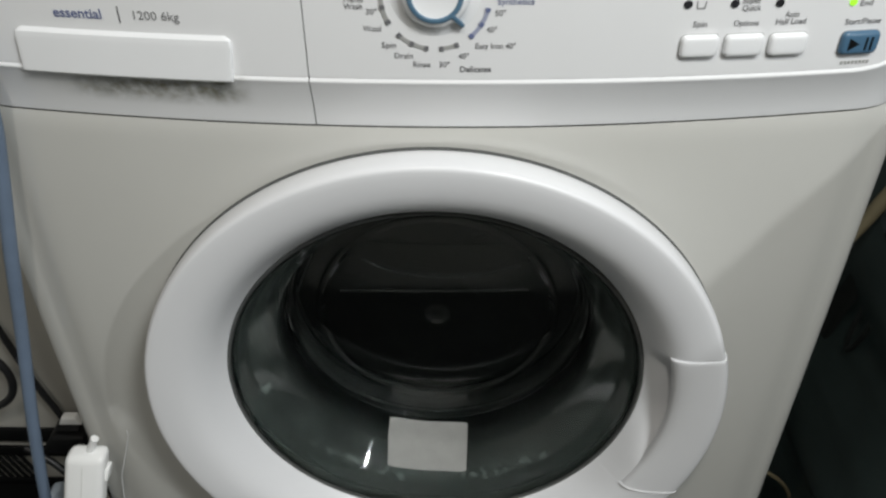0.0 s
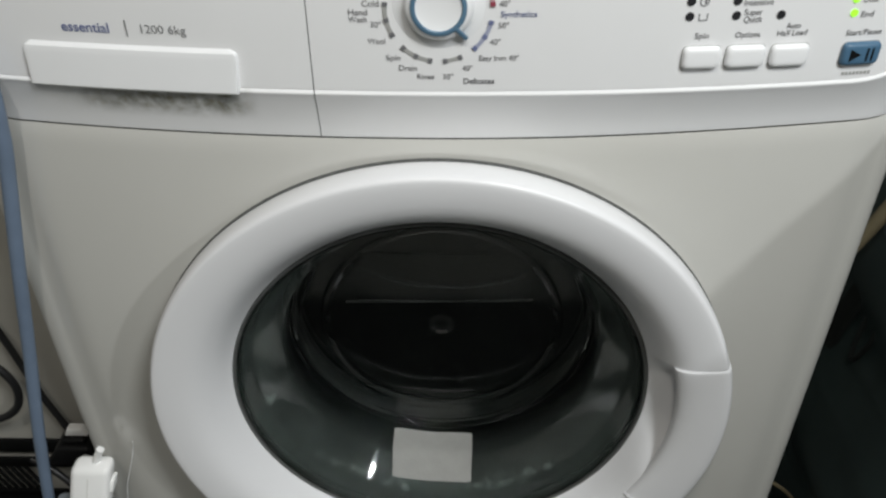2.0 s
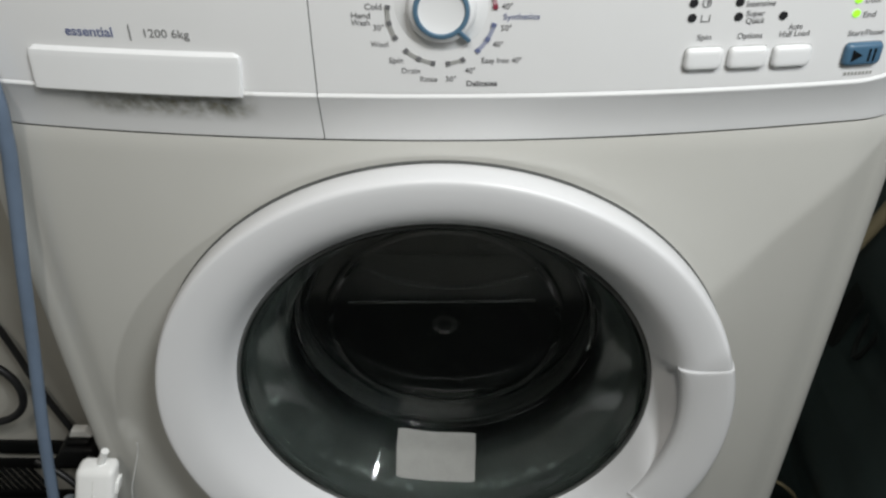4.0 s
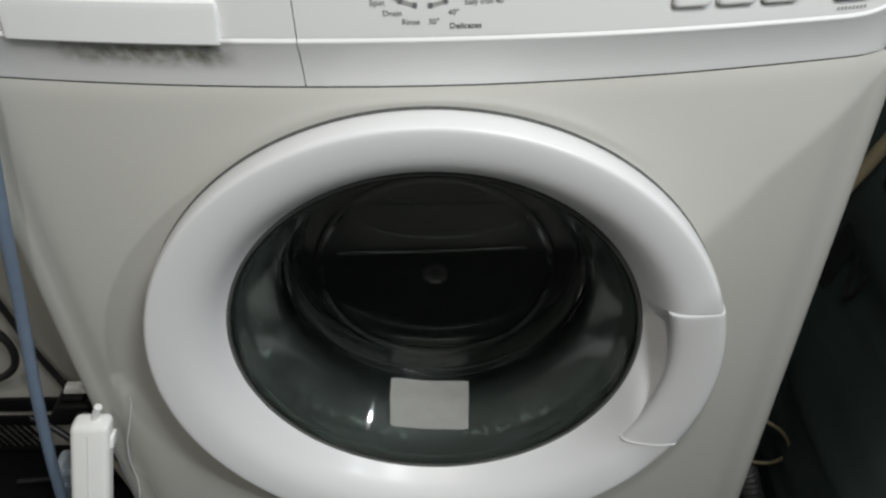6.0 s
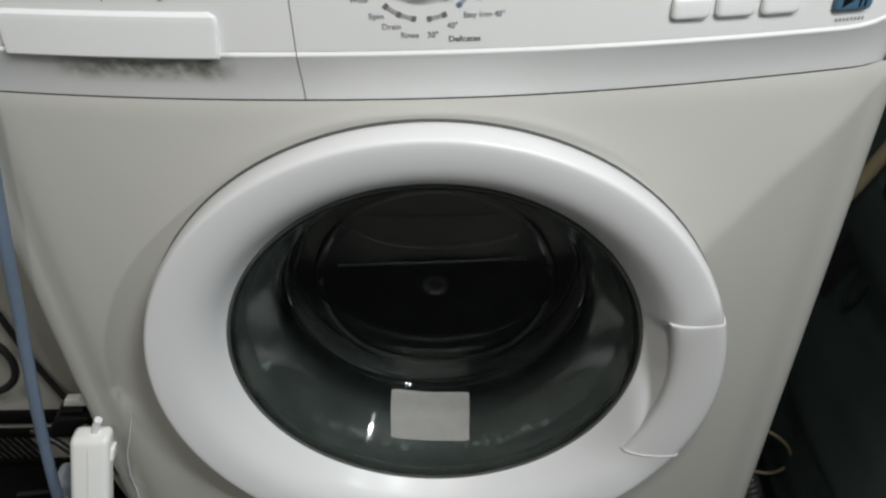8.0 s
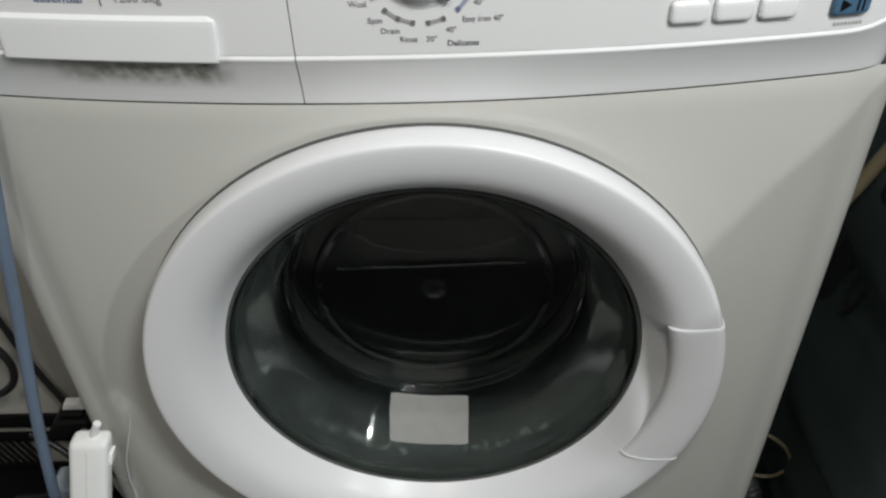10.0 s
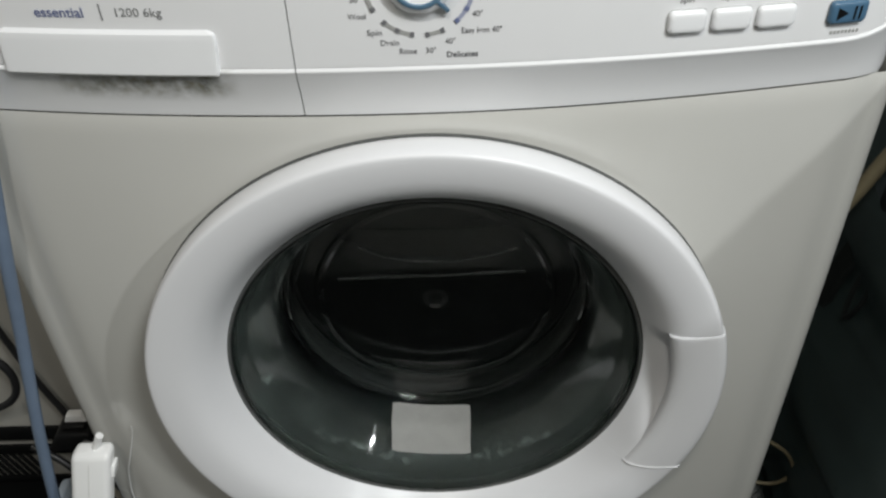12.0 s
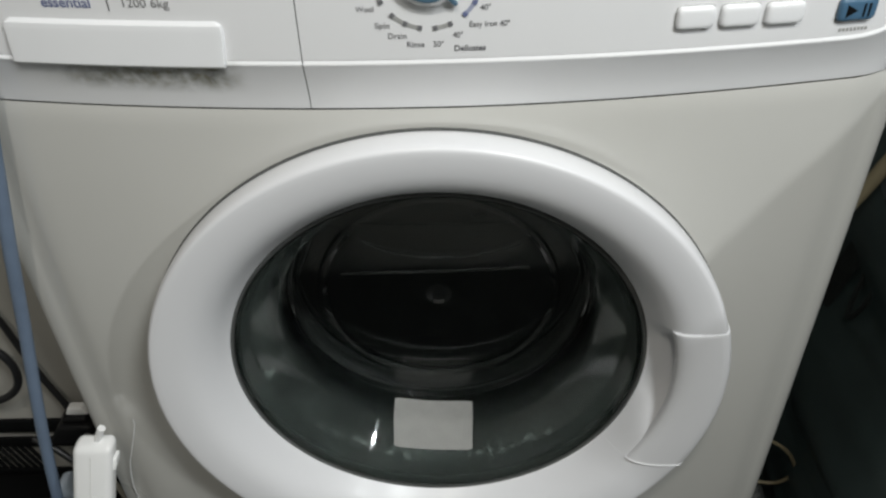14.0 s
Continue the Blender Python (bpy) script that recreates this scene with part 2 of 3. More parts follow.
M_WALL = mat("cream_wall_paint", (0.33, 0.322, 0.30), 0.7, var=0.06, scale=6, bump=0.15, bump_scale=120)
M_BOARD = mat("cream_board_paint", (0.46, 0.445, 0.405), 0.6, var=0.06, scale=12, bump=0.1, bump_scale=150)
M_CEIL = mat("white_ceiling_paint", (0.48, 0.475, 0.46), 0.8, var=0.03, scale=5, bump=0.1, bump_scale=100)
M_TILE = mat("pale_floor_tile", (0.22, 0.23, 0.215), 0.4, var=0.12, scale=12, rough_var=0.08)
M_MAT = mat("dark_mat_pile", (0.035, 0.038, 0.037), 0.9, spec=0.2, var=0.3, scale=60, bump=0.6, bump_scale=500)
M_GROUT = mat("floor_grout", (0.20, 0.195, 0.18), 0.8, var=0.15)
M_CORD = mat("cream_cord_pvc", (0.48, 0.45, 0.38), 0.5, var=0.08, scale=60)
M_CARDBOARD = mat("lid_white_board", (0.70, 0.69, 0.66), 0.4, var=0.03)


# ---- mesh tools ----
def part(name, bm, material, parent=None, label="", smooth=True, crease=38, **tags):
    """Links a bmesh as one mesh object, under parent where one is given."""
    me = bpy.data.meshes.new(name)
    bmesh.ops.recalc_face_normals(bm, faces=bm.faces)
    bm.to_mesh(me)
    bm.free()
    me.materials.append(material)
    if smooth:
        me.shade_smooth()
        me.set_sharp_from_angle(angle=radians(crease))
    ob = new(name, me)
    if parent:
        ob.parent = parent
    return tagged(ob, label, **tags)


def empty(name, label, category, m=None, group=""):
    ob = new(name)
    ob.empty_display_size = 0.02
    if m:
        ob.matrix_world = m
    return tagged(ob, label, category, group)


def sheet(bm, rows, close=False):
    """Quads between rows of points."""
    vs = [[bm.verts.new(p) for p in row] for row in rows]
    for a, b in zip(vs, vs[1:]):
        n = len(a)
        for i in range(n if close else n - 1):
            j = (i + 1) % n
            bm.faces.new((a[i], a[j], b[j], b[i]))
    return vs


def revolve(profile, a0=0.0, a1=360.0, n=96, cx=0.0, cz=0.0, caps=False, shut=False, skew=(0, 0)):
    """A profile of (radius, y) swept round the axis along y at (cx, cz)."""
    bm = bmesh.new()
    full = abs(a1 - a0 - 360) < 1e-6
    if shut:
        profile = list(profile) + [profile[0]]
    rows = []
    for k in range(n if full else n + 1):
        row = []
        for r, y in profile:
            s0, s1 = (s * (r - 0.195) / 0.02 for s in skew)
            a = radians(a0 + s0 + (a1 + s1 - a0 - s0) * k / n)
            row.append((cx + r * math.cos(a), y, cz + r * math.sin(a)))
        rows.append(row)
    if full:
        rows.append(rows[0])
    vs = sheet(bm, rows)
    if caps and not full:
        for row in (vs[0], vs[-1]):
            ring = row[:-1] if shut else row
            bm.faces.new(ring)
    bmesh.ops.remove_doubles(bm, verts=bm.verts, dist=1e-6)
    return bm


def spline(points, n=12):
    """Points along a smooth curve through the given ones."""
    P = [Vector(p) for p in points]
    P = [2 * P[0] - P[1]] + P + [2 * P[-1] - P[-2]]
    out = []
    for i in range(1, len(P) - 2):
        a, b, c, d = P[i - 1:i + 3]
        for k in range(n):
            t = k / n
            out.append(0.5 * (2 * b + (c - a) * t + (2 * a - 5 * b + 4 * c - d) * t * t + (3 * b - a - 3 * c + d) * t ** 3))
    out.append(P[-2])
    return out


def tube(points, radius, sides=12, n=12, ribs=0.0, rib_step=3):
    """A round tube along a smooth curve; ribs makes it corrugated."""
    P = spline(points, n)
    bm = bmesh.new()
    rows, up = [], Vector((0.3, 1, 0.2)).normalized()
    for i, p in enumerate(P):
        d = (P[min(i + 1, len(P) - 1)] - P[max(i - 1, 0)]).normalized()
        s = d.cross(up).normalized()
        up = s.cross(d).normalized()
        r = radius * (1 + ribs * math.cos(2 * math.pi * i / rib_step)) if ribs else radius
        rows.append([p + r * (math.cos(a) * s + math.sin(a) * up) for a in (2 * math.pi * k / sides for k in range(sides))])
    vs = sheet(bm, rows, close=True)
    bm.faces.new(vs[0])
    bm.faces.new(vs[-1])
    return bm


def box(x0, x1, y0, y1, z0, z1, bevel=0.002, seg=2):
    bm = bmesh.new()
    bmesh.ops.create_cube(bm, size=1.0)
    for v in bm.verts:
        v.co = Vector((x0 + (v.co.x + 0.5) * (x1 - x0), y0 + (v.co.y + 0.5) * (y1 - y0), z0 + (v.co.z + 0.5) * (z1 - z0)))
    if bevel:
        bmesh.ops.bevel(bm, geom=list(bm.edges), offset=bevel, segments=seg, affect="EDGES", profile=0.5)
    return bm


def front(x):
    """How far the machine's bowed front stands at x."""
    return -0.0294 * (1 - (x / 0.3) ** 2)


# ---- room ----
def build_room():
    x0, x1, y0, y1, h = -1.2, 1.9, -1.9, 0.64, 2.4
    for nm, b in (("wall_north", (x0 - .1, x1 + .1, y1, y1 + .1)), ("wall_south", (x0 - .1, x1 + .1, y0 - .1, y0)),
                  ("wall_west", (x0 - .1, x0, y0, y1)), ("wall_east", (x1, x1 + .1, y0, y1))):
        part(nm, box(*b, 0, h, 0), M_WALL, None, "cream painted plaster room wall", category="wall", kind="structure")
    part("ceiling", box(x0 - .1, x1 + .1, y0 - .1, y1 + .1, h, h + .1, 0), M_CEIL, None, "white painted room ceiling", category="ceiling", kind="structure")
    floor = part("floor", box(x0 - .1, x1 + .1, y0 - .1, y1 + .1, -.1, -.003, 0), M_GROUT, None, "pale grey tiled floor with grey grout", category="floor", kind="structure")
    s = 0.3
    for i in range(11):
        for j in range(9):
            xa, ya = x0 + i * s, y0 + j * s
            xb, yb = min(xa + s, x1), min(ya + s, y1)
            if xb - xa < .05 or yb - ya < .05:
                continue
            part("tile", box(xa + .002, xb - .002, ya + .002, yb - .002, -.006, 0, .0012, 1), M_TILE, floor)


build_room()


def build_mat():
    """An unseen dark mat, added to darken the porthole's reflection; it also lies under what stands beside the machine.
    """
    bm = box(-0.75, 1.15, -0.55, 0.58, 0.0005, 0.009, 0.004, 3)
    part("unseen_floor_mat", bm, M_MAT, None, "unseen dark short-pile mat under and before the machine, added to darken the glass's reflection", category="mat")


build_mat()

# ---- washing machine ----
CX, CZ = 0.0022, 0.476
SEAM = 0.7022
machine = empty("washing_machine", "white front-loading washing machine with its round door shut", "washing machine")


def seam_drop(x):
    """The joint under the control panel hangs lower towards the left and the middle."""
    u = min(1.0, max(0.0, (x - 0.02) / 0.26))
    return -0.0030 + 0.0024 * u * u * (3 - 2 * u)


def side_profile():
    """Plan of the cabinet's front from its left flank round to its right one."""
    def corner(x):
        return front(x) + 0.005 * max(0.0, (abs(x) - 0.262) / 0.024) ** 2

    y0 = corner(0.286)
    wl, wr, c = 0.308, 0.303, 0.010
    pts = [(-wl, 0.55), (-wl, 0.30), (-wl, 0.10), (-wl, 0.04)]
    for k in range(0, 9):
        a = radians(75 * k / 8)
        pts.append((-wl + (wl - 0.286) * (1 - math.cos(a)) / (1 - math.cos(radians(75))), y0 + c * (1 - math.sin(a) / math.sin(radians(75)))))
    xs = sorted(set([-0.286 + 0.572 * k / 52 for k in range(1, 52)] + [CX - 0.198, CX + 0.198]))
    for x in xs:
        pts.append((x, corner(x)))
    for k in range(8, -1, -1):
        a = radians(75 * k / 8)
        pts.append((wr - (wr - 0.286) * (1 - math.cos(a)) / (1 - math.cos(radians(75))), y0 + c * (1 - math.sin(a) / math.sin(radians(75)))))
    pts += [(wr, 0.04), (wr, 0.10), (wr, 0.30), (wr, 0.55)]
    return pts


def build_body():
    plan = side_profile()
    half = 0.198
    zs = [0.06, 0.075, 0.12, 0.18, 0.24] + [CZ - half + 2 * half * k / 24 for k in range(25)] + [0.688, 0.696, SEAM]
    bm = bmesh.new()
    rows = []
    for z in zs:
        soft = 0.0010 if z == zs[-1] else 0.0
        rows.append([(x, y + (soft if y < 0.02 else 0), z + (seam_drop(x) if z > 0.685 and y < 0.02 else 0)) for x, y in plan])
    vs = [[bm.verts.new(p) for p in row] for row in rows]
    for a, b in zip(vs, vs[1:]):
        for i in range(len(plan) - 1):
            mx = (a[i].co.x + a[i + 1].co.x) / 2
            mz = (a[i].co.z + b[i].co.z) / 2
            if abs(mx - CX) < half and abs(mz - CZ) < half and a[i].co.y < 0.02:
                continue
            bm.faces.new((a[i], a[i + 1], b[i + 1], b[i]))
    # patch from the square edge to the round porthole, which turns inwards
    n, m = 96, 7
    ring_rows = []
    hx = half
    for k in range(n + 1):
        a = 2 * math.pi * k / n
        c, s = math.cos(a), math.sin(a)
        q = min(hx / abs(c) if c else 9, hx / abs(s) if s else 9)
        row = []
        for j in range(m + 1):
            r = 0.178 + (q - 0.178) * j / m
            x, z = CX + r * c, CZ + r * s
            row.append((x, front(x), z))
        x, z = CX + 0.172 * c, CZ + 0.172 * s
        row.insert(0, (x, front(x) + 0.004, z))
        x, z = CX + 0.170 * c, CZ + 0.170 * s
        row.insert(0, (x, 0.02, z))
        ring_rows.append(row)
    sheet(bm, ring_rows)
    # underside and back
    b0 = [bm.verts.new((x, y, 0.06)) for x, y in ((-0.308, 0.55), (0.303, 0.55))]
    b1 = [bm.verts.new((x, y, SEAM)) for x, y in ((-0.308, 0.55), (0.303, 0.55))]
    bm.faces.new((b0[0], b0[1], b1[1], b1[0]))
    bmesh.ops.remove_doubles(bm, verts=bm.verts, dist=1e-5)
    part("body", bm, M_BODY, machine, "off-white enamelled steel cabinet with a bowed front")
    for x in (-0.25, 0.25):
        for y in (0.06, 0.5):
            bm = revolve([(0.0, 0.0), (0.022, 0.0), (0.022, 0.012), (0.012, 0.016), (0.012, 0.065), (0.0, 0.065)], n=16)
            bm.transform(Matrix.Translation((x, y, 0)) @ Matrix.Rotation(radians(90), 4, "X"))
            part("foot", bm, M_BLACK, machine, "black rubber levelling foot")
    part("top", box(-0.3, 0.3, 0.01, 0.56, 0.852, 0.872, 0.006, 3), M_CARDBOARD, machine, "white laminate worktop lid")
    part("plinth", box(-0.292, 0.292, 0.03, 0.54, 0.03, 0.062, 0.003), M_BODY, machine)


# section of the control panel: height, and how far it stands before the bowed front
STRIP = [(0.7026, 0.0019), (0.7029, 0.0016), (0.709, 0.0006), (0.715, -0.0009), (0.7205, -0.0027), (0.725, -0.0044), (0.7284, -0.0058), (0.7304, -0.0067)]
LIP = [(0.7310, -0.0070), (0.7317, -0.0071), (0.7323, -0.0069), (0.7328, -0.0064), (0.7332, -0.0058), (0.7337, -0.0056), (0.7343, -0.0061)]
FACE = [(0.742, -0.0062), (0.755, -0.0062), (0.77, -0.0062), (0.79, -0.0060), (0.81, -0.0056), (0.835, -0.0045), (0.847, -0.002), (0.852, 0.004), (0.852, 0.04)]


def face_off(z):
    pts = FACE
    for (a, u), (b, v) in zip(pts, pts[1:]):
        if a <= z <= b:
            return u + (v - u) * (z - a) / (b - a)
    return -0.0061


def panel_piece(name, xs, label, material):
    """A length of the control panel, whose lip turns up in a corner at its right end."""
    bm = bmesh.new()
    rows = []
    for x in xs:
        lift = 0.0
        d = 0.298 - abs(x)
        if d < 0.05 and x > 0:
            lift = 0.034 * (1 - math.sqrt(max(0.0, 1 - ((0.05 - d) / 0.05) ** 2)))
        turn = 0.005 * max(0.0, (abs(x) - 0.262) / 0.024) ** 2
        if d < 0.014:
            turn += 0.014 - math.sqrt(max(0.0, 0.014 ** 2 - (0.014 - d) ** 2))
        row = []
        for z, o in STRIP:
            row.append((x, front(x) + o + turn, z + lift * (z - 0.7032) / 0.03 + seam_drop(x) * (0.7295 - z) / 0.027))
        for z, o in LIP:
            row.append((x, front(x) + o + turn, z + lift))
        for z, o in FACE:
            zz = max(z, 0.7343 + lift + 0.002 + (z - 0.742) * 0.2) if z < 0.80 else z
            row.append((x, front(x) + o + turn, zz))
        rows.append(row)
    for e, sgn in ((0, -1), (-1, 1)):
        row = [(x, y + 0.02, z) for x, y, z in rows[e]]
        rows.insert(0, row) if e == 0 else rows.append(row)
    sheet(bm, rows)
    return part(name, bm, material, machine, label, crease=20)


def grid(a, b, n):
    return [a + (b - a) * k / n for k in range(n + 1)]


build_body()
drawer = panel_piece("detergent_drawer", sorted(set([-0.298, -0.2965, -0.294, -0.290, -0.285] + grid(-0.28, -0.06735, 30))), "white detergent drawer front with black mould under its grip", M_DRAWER)
panel = panel_piece("control_panel", sorted(set(grid(-0.06665, 0.28, 46) + [0.285, 0.290, 0.294, 0.2965, 0.298])), "white control panel with dial and push buttons", M_PANEL)
part("panel_backing", box(-0.294, 0.294, 0.016, 0.55, SEAM - 0.01, 0.851, 0), M_BODY, machine, "grey-white cabinet top behind the panel")


def build_grip():
    """The drawer's grip: a pad that swells forward towards its overhanging lower edge."""
    bm = bmesh.new()
    n, m = 36, 12
    rows = []
    xl0, xr0, zt, zb = -0.2375, -0.1082, 0.7573, 0.7317
    for j in range(m + 1):
        v = j / m
        z = zt + (zb - zt) * v
        inset = 0.0046 * (1 - math.sqrt(max(0.0, 1 - (1 - min(1, v / 0.22)) ** 2)))
        xl, xr = xl0 + inset - 0.0012 * v, xr0 - inset - 0.0024 * v
        row = []
        for i in range(n + 1):
            u = 0.5 - 0.5 * math.cos(math.pi * i / n)
            x = xl + (xr - xl) * u
            edge = min(u, 1 - u) * (xr - xl)
            soft = 1 - (1 - min(1, edge / 0.0013)) ** 2
            top = 1 - (1 - min(1, v / 0.12)) ** 2
            out = 0.0062 + (0.0026 + 0.0012 * v) * min(soft, top)
            row.append((x, front(x) - out, z))
        rows.append(row)
    low = [(x, y + 0.0015, zb - 0.0016) for x, y, z in rows[-1]]
    low2 = [(x, front(x) - 0.0055, zb + 0.002) for x, y, z in rows[-1]]
    rows += [low, low2]
    vs = sheet(bm, rows)
    for e in (0, -1):
        edge = [r[e] for r in vs]
        back = [bm.verts.new((v.co.x, front(v.co.x) - 0.003, v.co.z)) for v in edge]
        for a, b, c, d in zip(edge, edge[1:], back[1:], back):
            bm.faces.new((a, b, c, d))
    part("grip", bm, M_BUTTON, drawer, "raised white grip of the drawer")


build_grip()


def on_panel(x, z, lift=0.0003):
    """A pose flat on the panel's face, looking outwards."""
    slope = math.degrees(math.atan(2 * 0.0294 * x / 0.09))
    return pose(x, front(x) + face_off(z) - lift, z, 90, 0, slope)


def word(text, x, z, size, material=M_PRINT, owner=None, bold=0.0, width=None, shear=0.0):
    """Printed words, centred, as a thin mesh on the panel."""
    cu = bpy.data.curves.new("printed_word", "FONT")
    cu.body, cu.size, cu.align_x, cu.align_y = text, size, "CENTER", "CENTER"
    cu.extrude, cu.offset, cu.resolution_u, cu.shear = 0.00008, bold, 3, shear
    tmp = new("printed_word_source", cu)
    dg = bpy.context.evaluated_depsgraph_get()
    me = bpy.data.meshes.new_from_object(tmp.evaluated_get(dg))
    bpy.data.objects.remove(tmp)
    if width:
        xs = [v.co.x for v in me.vertices]
        k = width / (max(xs) - min(xs))
        for v in me.vertices:
            v.co.x *= k
    me.materials.clear()
    me.materials.append(material)
    ob = new("printed_word", me)
    ob.matrix_world = on_panel(x, z)
    ob.parent = owner or panel
    return ob


def flat(name, verts2d, x, z, material, owner, thick=0.0003, lift=0.0001, label=""):
    """A thin printed shape; its points are in the panel's plane, round (x, z)."""
    bm = bmesh.new()
    a = [bm.verts.new((u, v, 0)) for u, v in verts2d]
    b = [bm.verts.new((u, v, thick)) for u, v in verts2d]
    bm.faces.new(b)
    for i in range(len(a)):
        j = (i + 1) % len(a)
        bm.faces.new((a[i], a[j], b[j], b[i]))
    ob = part(name, bm, material, owner, label, smooth=False)
    ob.matrix_world = on_panel(x, z, lift)
    return ob


def disc(r, n=20):
    return [(r * math.cos(2 * math.pi * k / n), r * math.sin(2 * math.pi * k / n)) for k in range(n)]


# drawer print
word("essential", -0.1957, 0.7666, 0.0082, M_PRINT_BLUE, drawer, bold=0.0001, width=0.0288)
flat("printed_bar", [(-0.0003, -0.0046), (0.0003, -0.0046), (0.0003, 0.0046), (-0.0003, 0.0046)], -0.1711, 0.7673, M_PRINT, drawer, lift=0.0003)
word("1200 6kg", -0.1502, 0.7670, 0.0070, M_PRINT_MID, drawer, width=0.0262)

# programme dial
DX, DZ, DR = 0.0055, 0.7815, 0.0293
for txt, x, z, wd, col, bd in (
        ("Cold", -.0315, .7845, .0098, M_PRINT, 0), ("Hand", -.0386, .7797, .0110, M_PRINT, 0), ("Wash", -.0388, .7757, .0108, M_PRINT, 0),
        ("30°", -.0291, .7729, .0062, M_PRINT, 0), ("Wool", -.0290, .7635, .0104, M_PRINT, 0), ("Spin", -.0202, .7541, .0086, M_PRINT, 0),
        ("Drain", -.0122, .7480, .0108, M_PRINT, 0), ("Rinse", -.0023, .7429, .0102, M_PRINT, 0), ("30°", .0105, .7429, .0062, M_PRINT, 0),
        ("40°", .0214, .7480, .0062, M_PRINT, 0), ("Delicates", .0279, .7401, .0186, M_PRINT, .00009), ("Easy Iron 40°", .0388, .7539, .0236, M_PRINT, 0),
        ("40°", .0366, .7632, .0062, M_PRINT, 0), ("50°", .0409, .7725, .0062, M_PRINT, 0), ("Synthetics", .0489, .7787, .0210, M_PRINT_BLUE, .00003),
        ("40°", .0411, .7844, .0062, M_PRINT, 0)):
    word(txt, x, z, 0.0047, col, panel, bold=bd, width=wd * 0.94)


def arc_print(angles, pale, dark):
    """A pale arc with a darker tick at each programme."""
    lo, hi = min(angles), max(angles)
    k = 10
    aa = [radians(lo + (hi - lo) * i / k) for i in range(k + 1)]
    ring = [((DR - .0011) * math.cos(a), (DR - .0011) * math.sin(a)) for a in aa] + [((DR + .0011) * math.cos(a), (DR + .0011) * math.sin(a)) for a in reversed(aa)]
    flat("printed_arc", ring, DX, DZ, pale, panel, thick=0.0002, lift=0.0003)
    for d in angles:
        a = radians(d)
        c, s = math.cos(a), math.sin(a)
        w, h = 0.0014, 0.0012
        flat("printed_tick", [((DR - w) * c - h * s * e1, (DR - w) * s + h * c * e1) if e2 else ((DR + w) * c - h * s * e1, (DR + w) * s + h * c * e1)
                              for e1, e2 in ((-1, 1), (1, 1), (1, 0), (-1, 0))], DX, DZ, dark, panel, thick=0.0002, lift=0.0006)


arc_print((174, 191.5, 208.5), M_PRINT_PALE, M_PRINT)
arc_print((227, 243.5, 260), M_PRINT_PALE, M_PRINT)
arc_print((276.5, 293.5), M_PRINT_PALE, M_PRINT)
arc_print((312.5, 329, 346), M_PRINT_PALE_BLUE, M_PRINT_BLUE)
arc_print((6, 24, 42), M_PRINT_PINK, M_PRINT_RED)


def build_dial():
    y0, z = front(DX) - 0.0058, DZ + 0.0028
    bm = revolve([(0.0252, y0 - .0002), (0.0240, y0 - .0006), (0.0215, y0 - .0011), (0.0192, y0 - .0022), (0.0182, y0 - .0046), (0.0170, y0 - .0060), (0.0150, y0 - .0066)], n=72, cx=DX, cz=z)
    dial = part("programme_dial", bm, M_BUTTON, panel, "round white programme dial")
    part("dial_ring", revolve([(0.0153, y0 - .0062), (0.0153, y0 - .0071), (0.0146, y0 - .0075), (0.0131, y0 - .0075), (0.0126, y0 - .0070), (0.0126, y0 - .0060)], n=72, cx=DX, cz=z), M_BLUE_RING, dial, "blue ring inlaid round the dial face")
    part("dial_face", revolve([(0.0, y0 - .0056), (0.006, y0 - .0057), (0.0110, y0 - .0062), (0.0127, y0 - .0066)], n=48, cx=DX, cz=z), M_BUTTON, dial)
    bm = box(0.0140, 0.0240, -0.0018, 0.0010, -0.0012, 0.0012, 0.0007)
    for v in bm.verts:
        v.co.y += max(0.0, (v.co.x - 0.0165)) * 0.5
    bm.transform(Matrix.Translation((DX, y0 - .0060, z)) @ Matrix.Rotation(radians(50), 4, "Y"))
    part("pointer", bm, M_BLUE_RING, dial, "blue pointer of the dial")


build_dial()


def build_button(x0, x1, z0, z1, material, label, name="push_button"):
    x, z = (x0 + x1) / 2, (z0 + z1) / 2
    w, h = (x1 - x0) / 2, (z1 - z0) / 2
    bm = bmesh.new()
    rows = []
    r = 0.0030

    def outline(k, lift):
        out = []
        for cx, cy, a0 in ((w - r, h - r, 0), (-w + r, h - r, 90), (-w + r, -h + r, 180), (w - r, -h + r, 270)):
            for i in range(6):
                a = radians(a0 + 18 * i)
                out.append((cx * 1 + (r * math.cos(a)) - (k if cx > 0 else -k), cy + r * math.sin(a) - (k if cy > 0 else -k), lift))
        return out

    rows = [outline(0, -0.001), outline(0, 0.0016), outline(0.0004, 0.0026), outline(0.0012, 0.0033), outline(0.0022, 0.0036), outline(0.0034, 0.0037)]
    vs = sheet(bm, rows, close=True)
    bm.faces.new(vs[-1])
    b = part(name, bm, material, panel, label)
    b.matrix_world = on_panel(x, z, 0)
    frame_pts = [(u, v) for u, v, _ in outline(-0.0003, 0)]
    # grey outline painted for the soft shadow round the button
    flat("button_gap_shade", frame_pts, x, z, M_PRINT_PALE, panel, thick=0.0002, lift=0.0001)
    return b, x, z


for x0, x1, z0, z1 in ((.1417, .1635, .7456, .7586), (.1667, .1893, .7454, .7583), (.1926, .2150, .7449, .7578)):
    build_button(x0, x1, z0, z1, M_BUTTON, "white rounded push button")
start, sx, sz = build_button(.2352, .2582, .7433, .7568, M_BLUE, "blue start and pause push button", "start_button")
flat("play_symbol", [(-0.0070, -0.0036), (-0.0005, 0.0), (-0.0070, 0.0036)], sx, sz, M_BLACK, start, lift=0.0038)
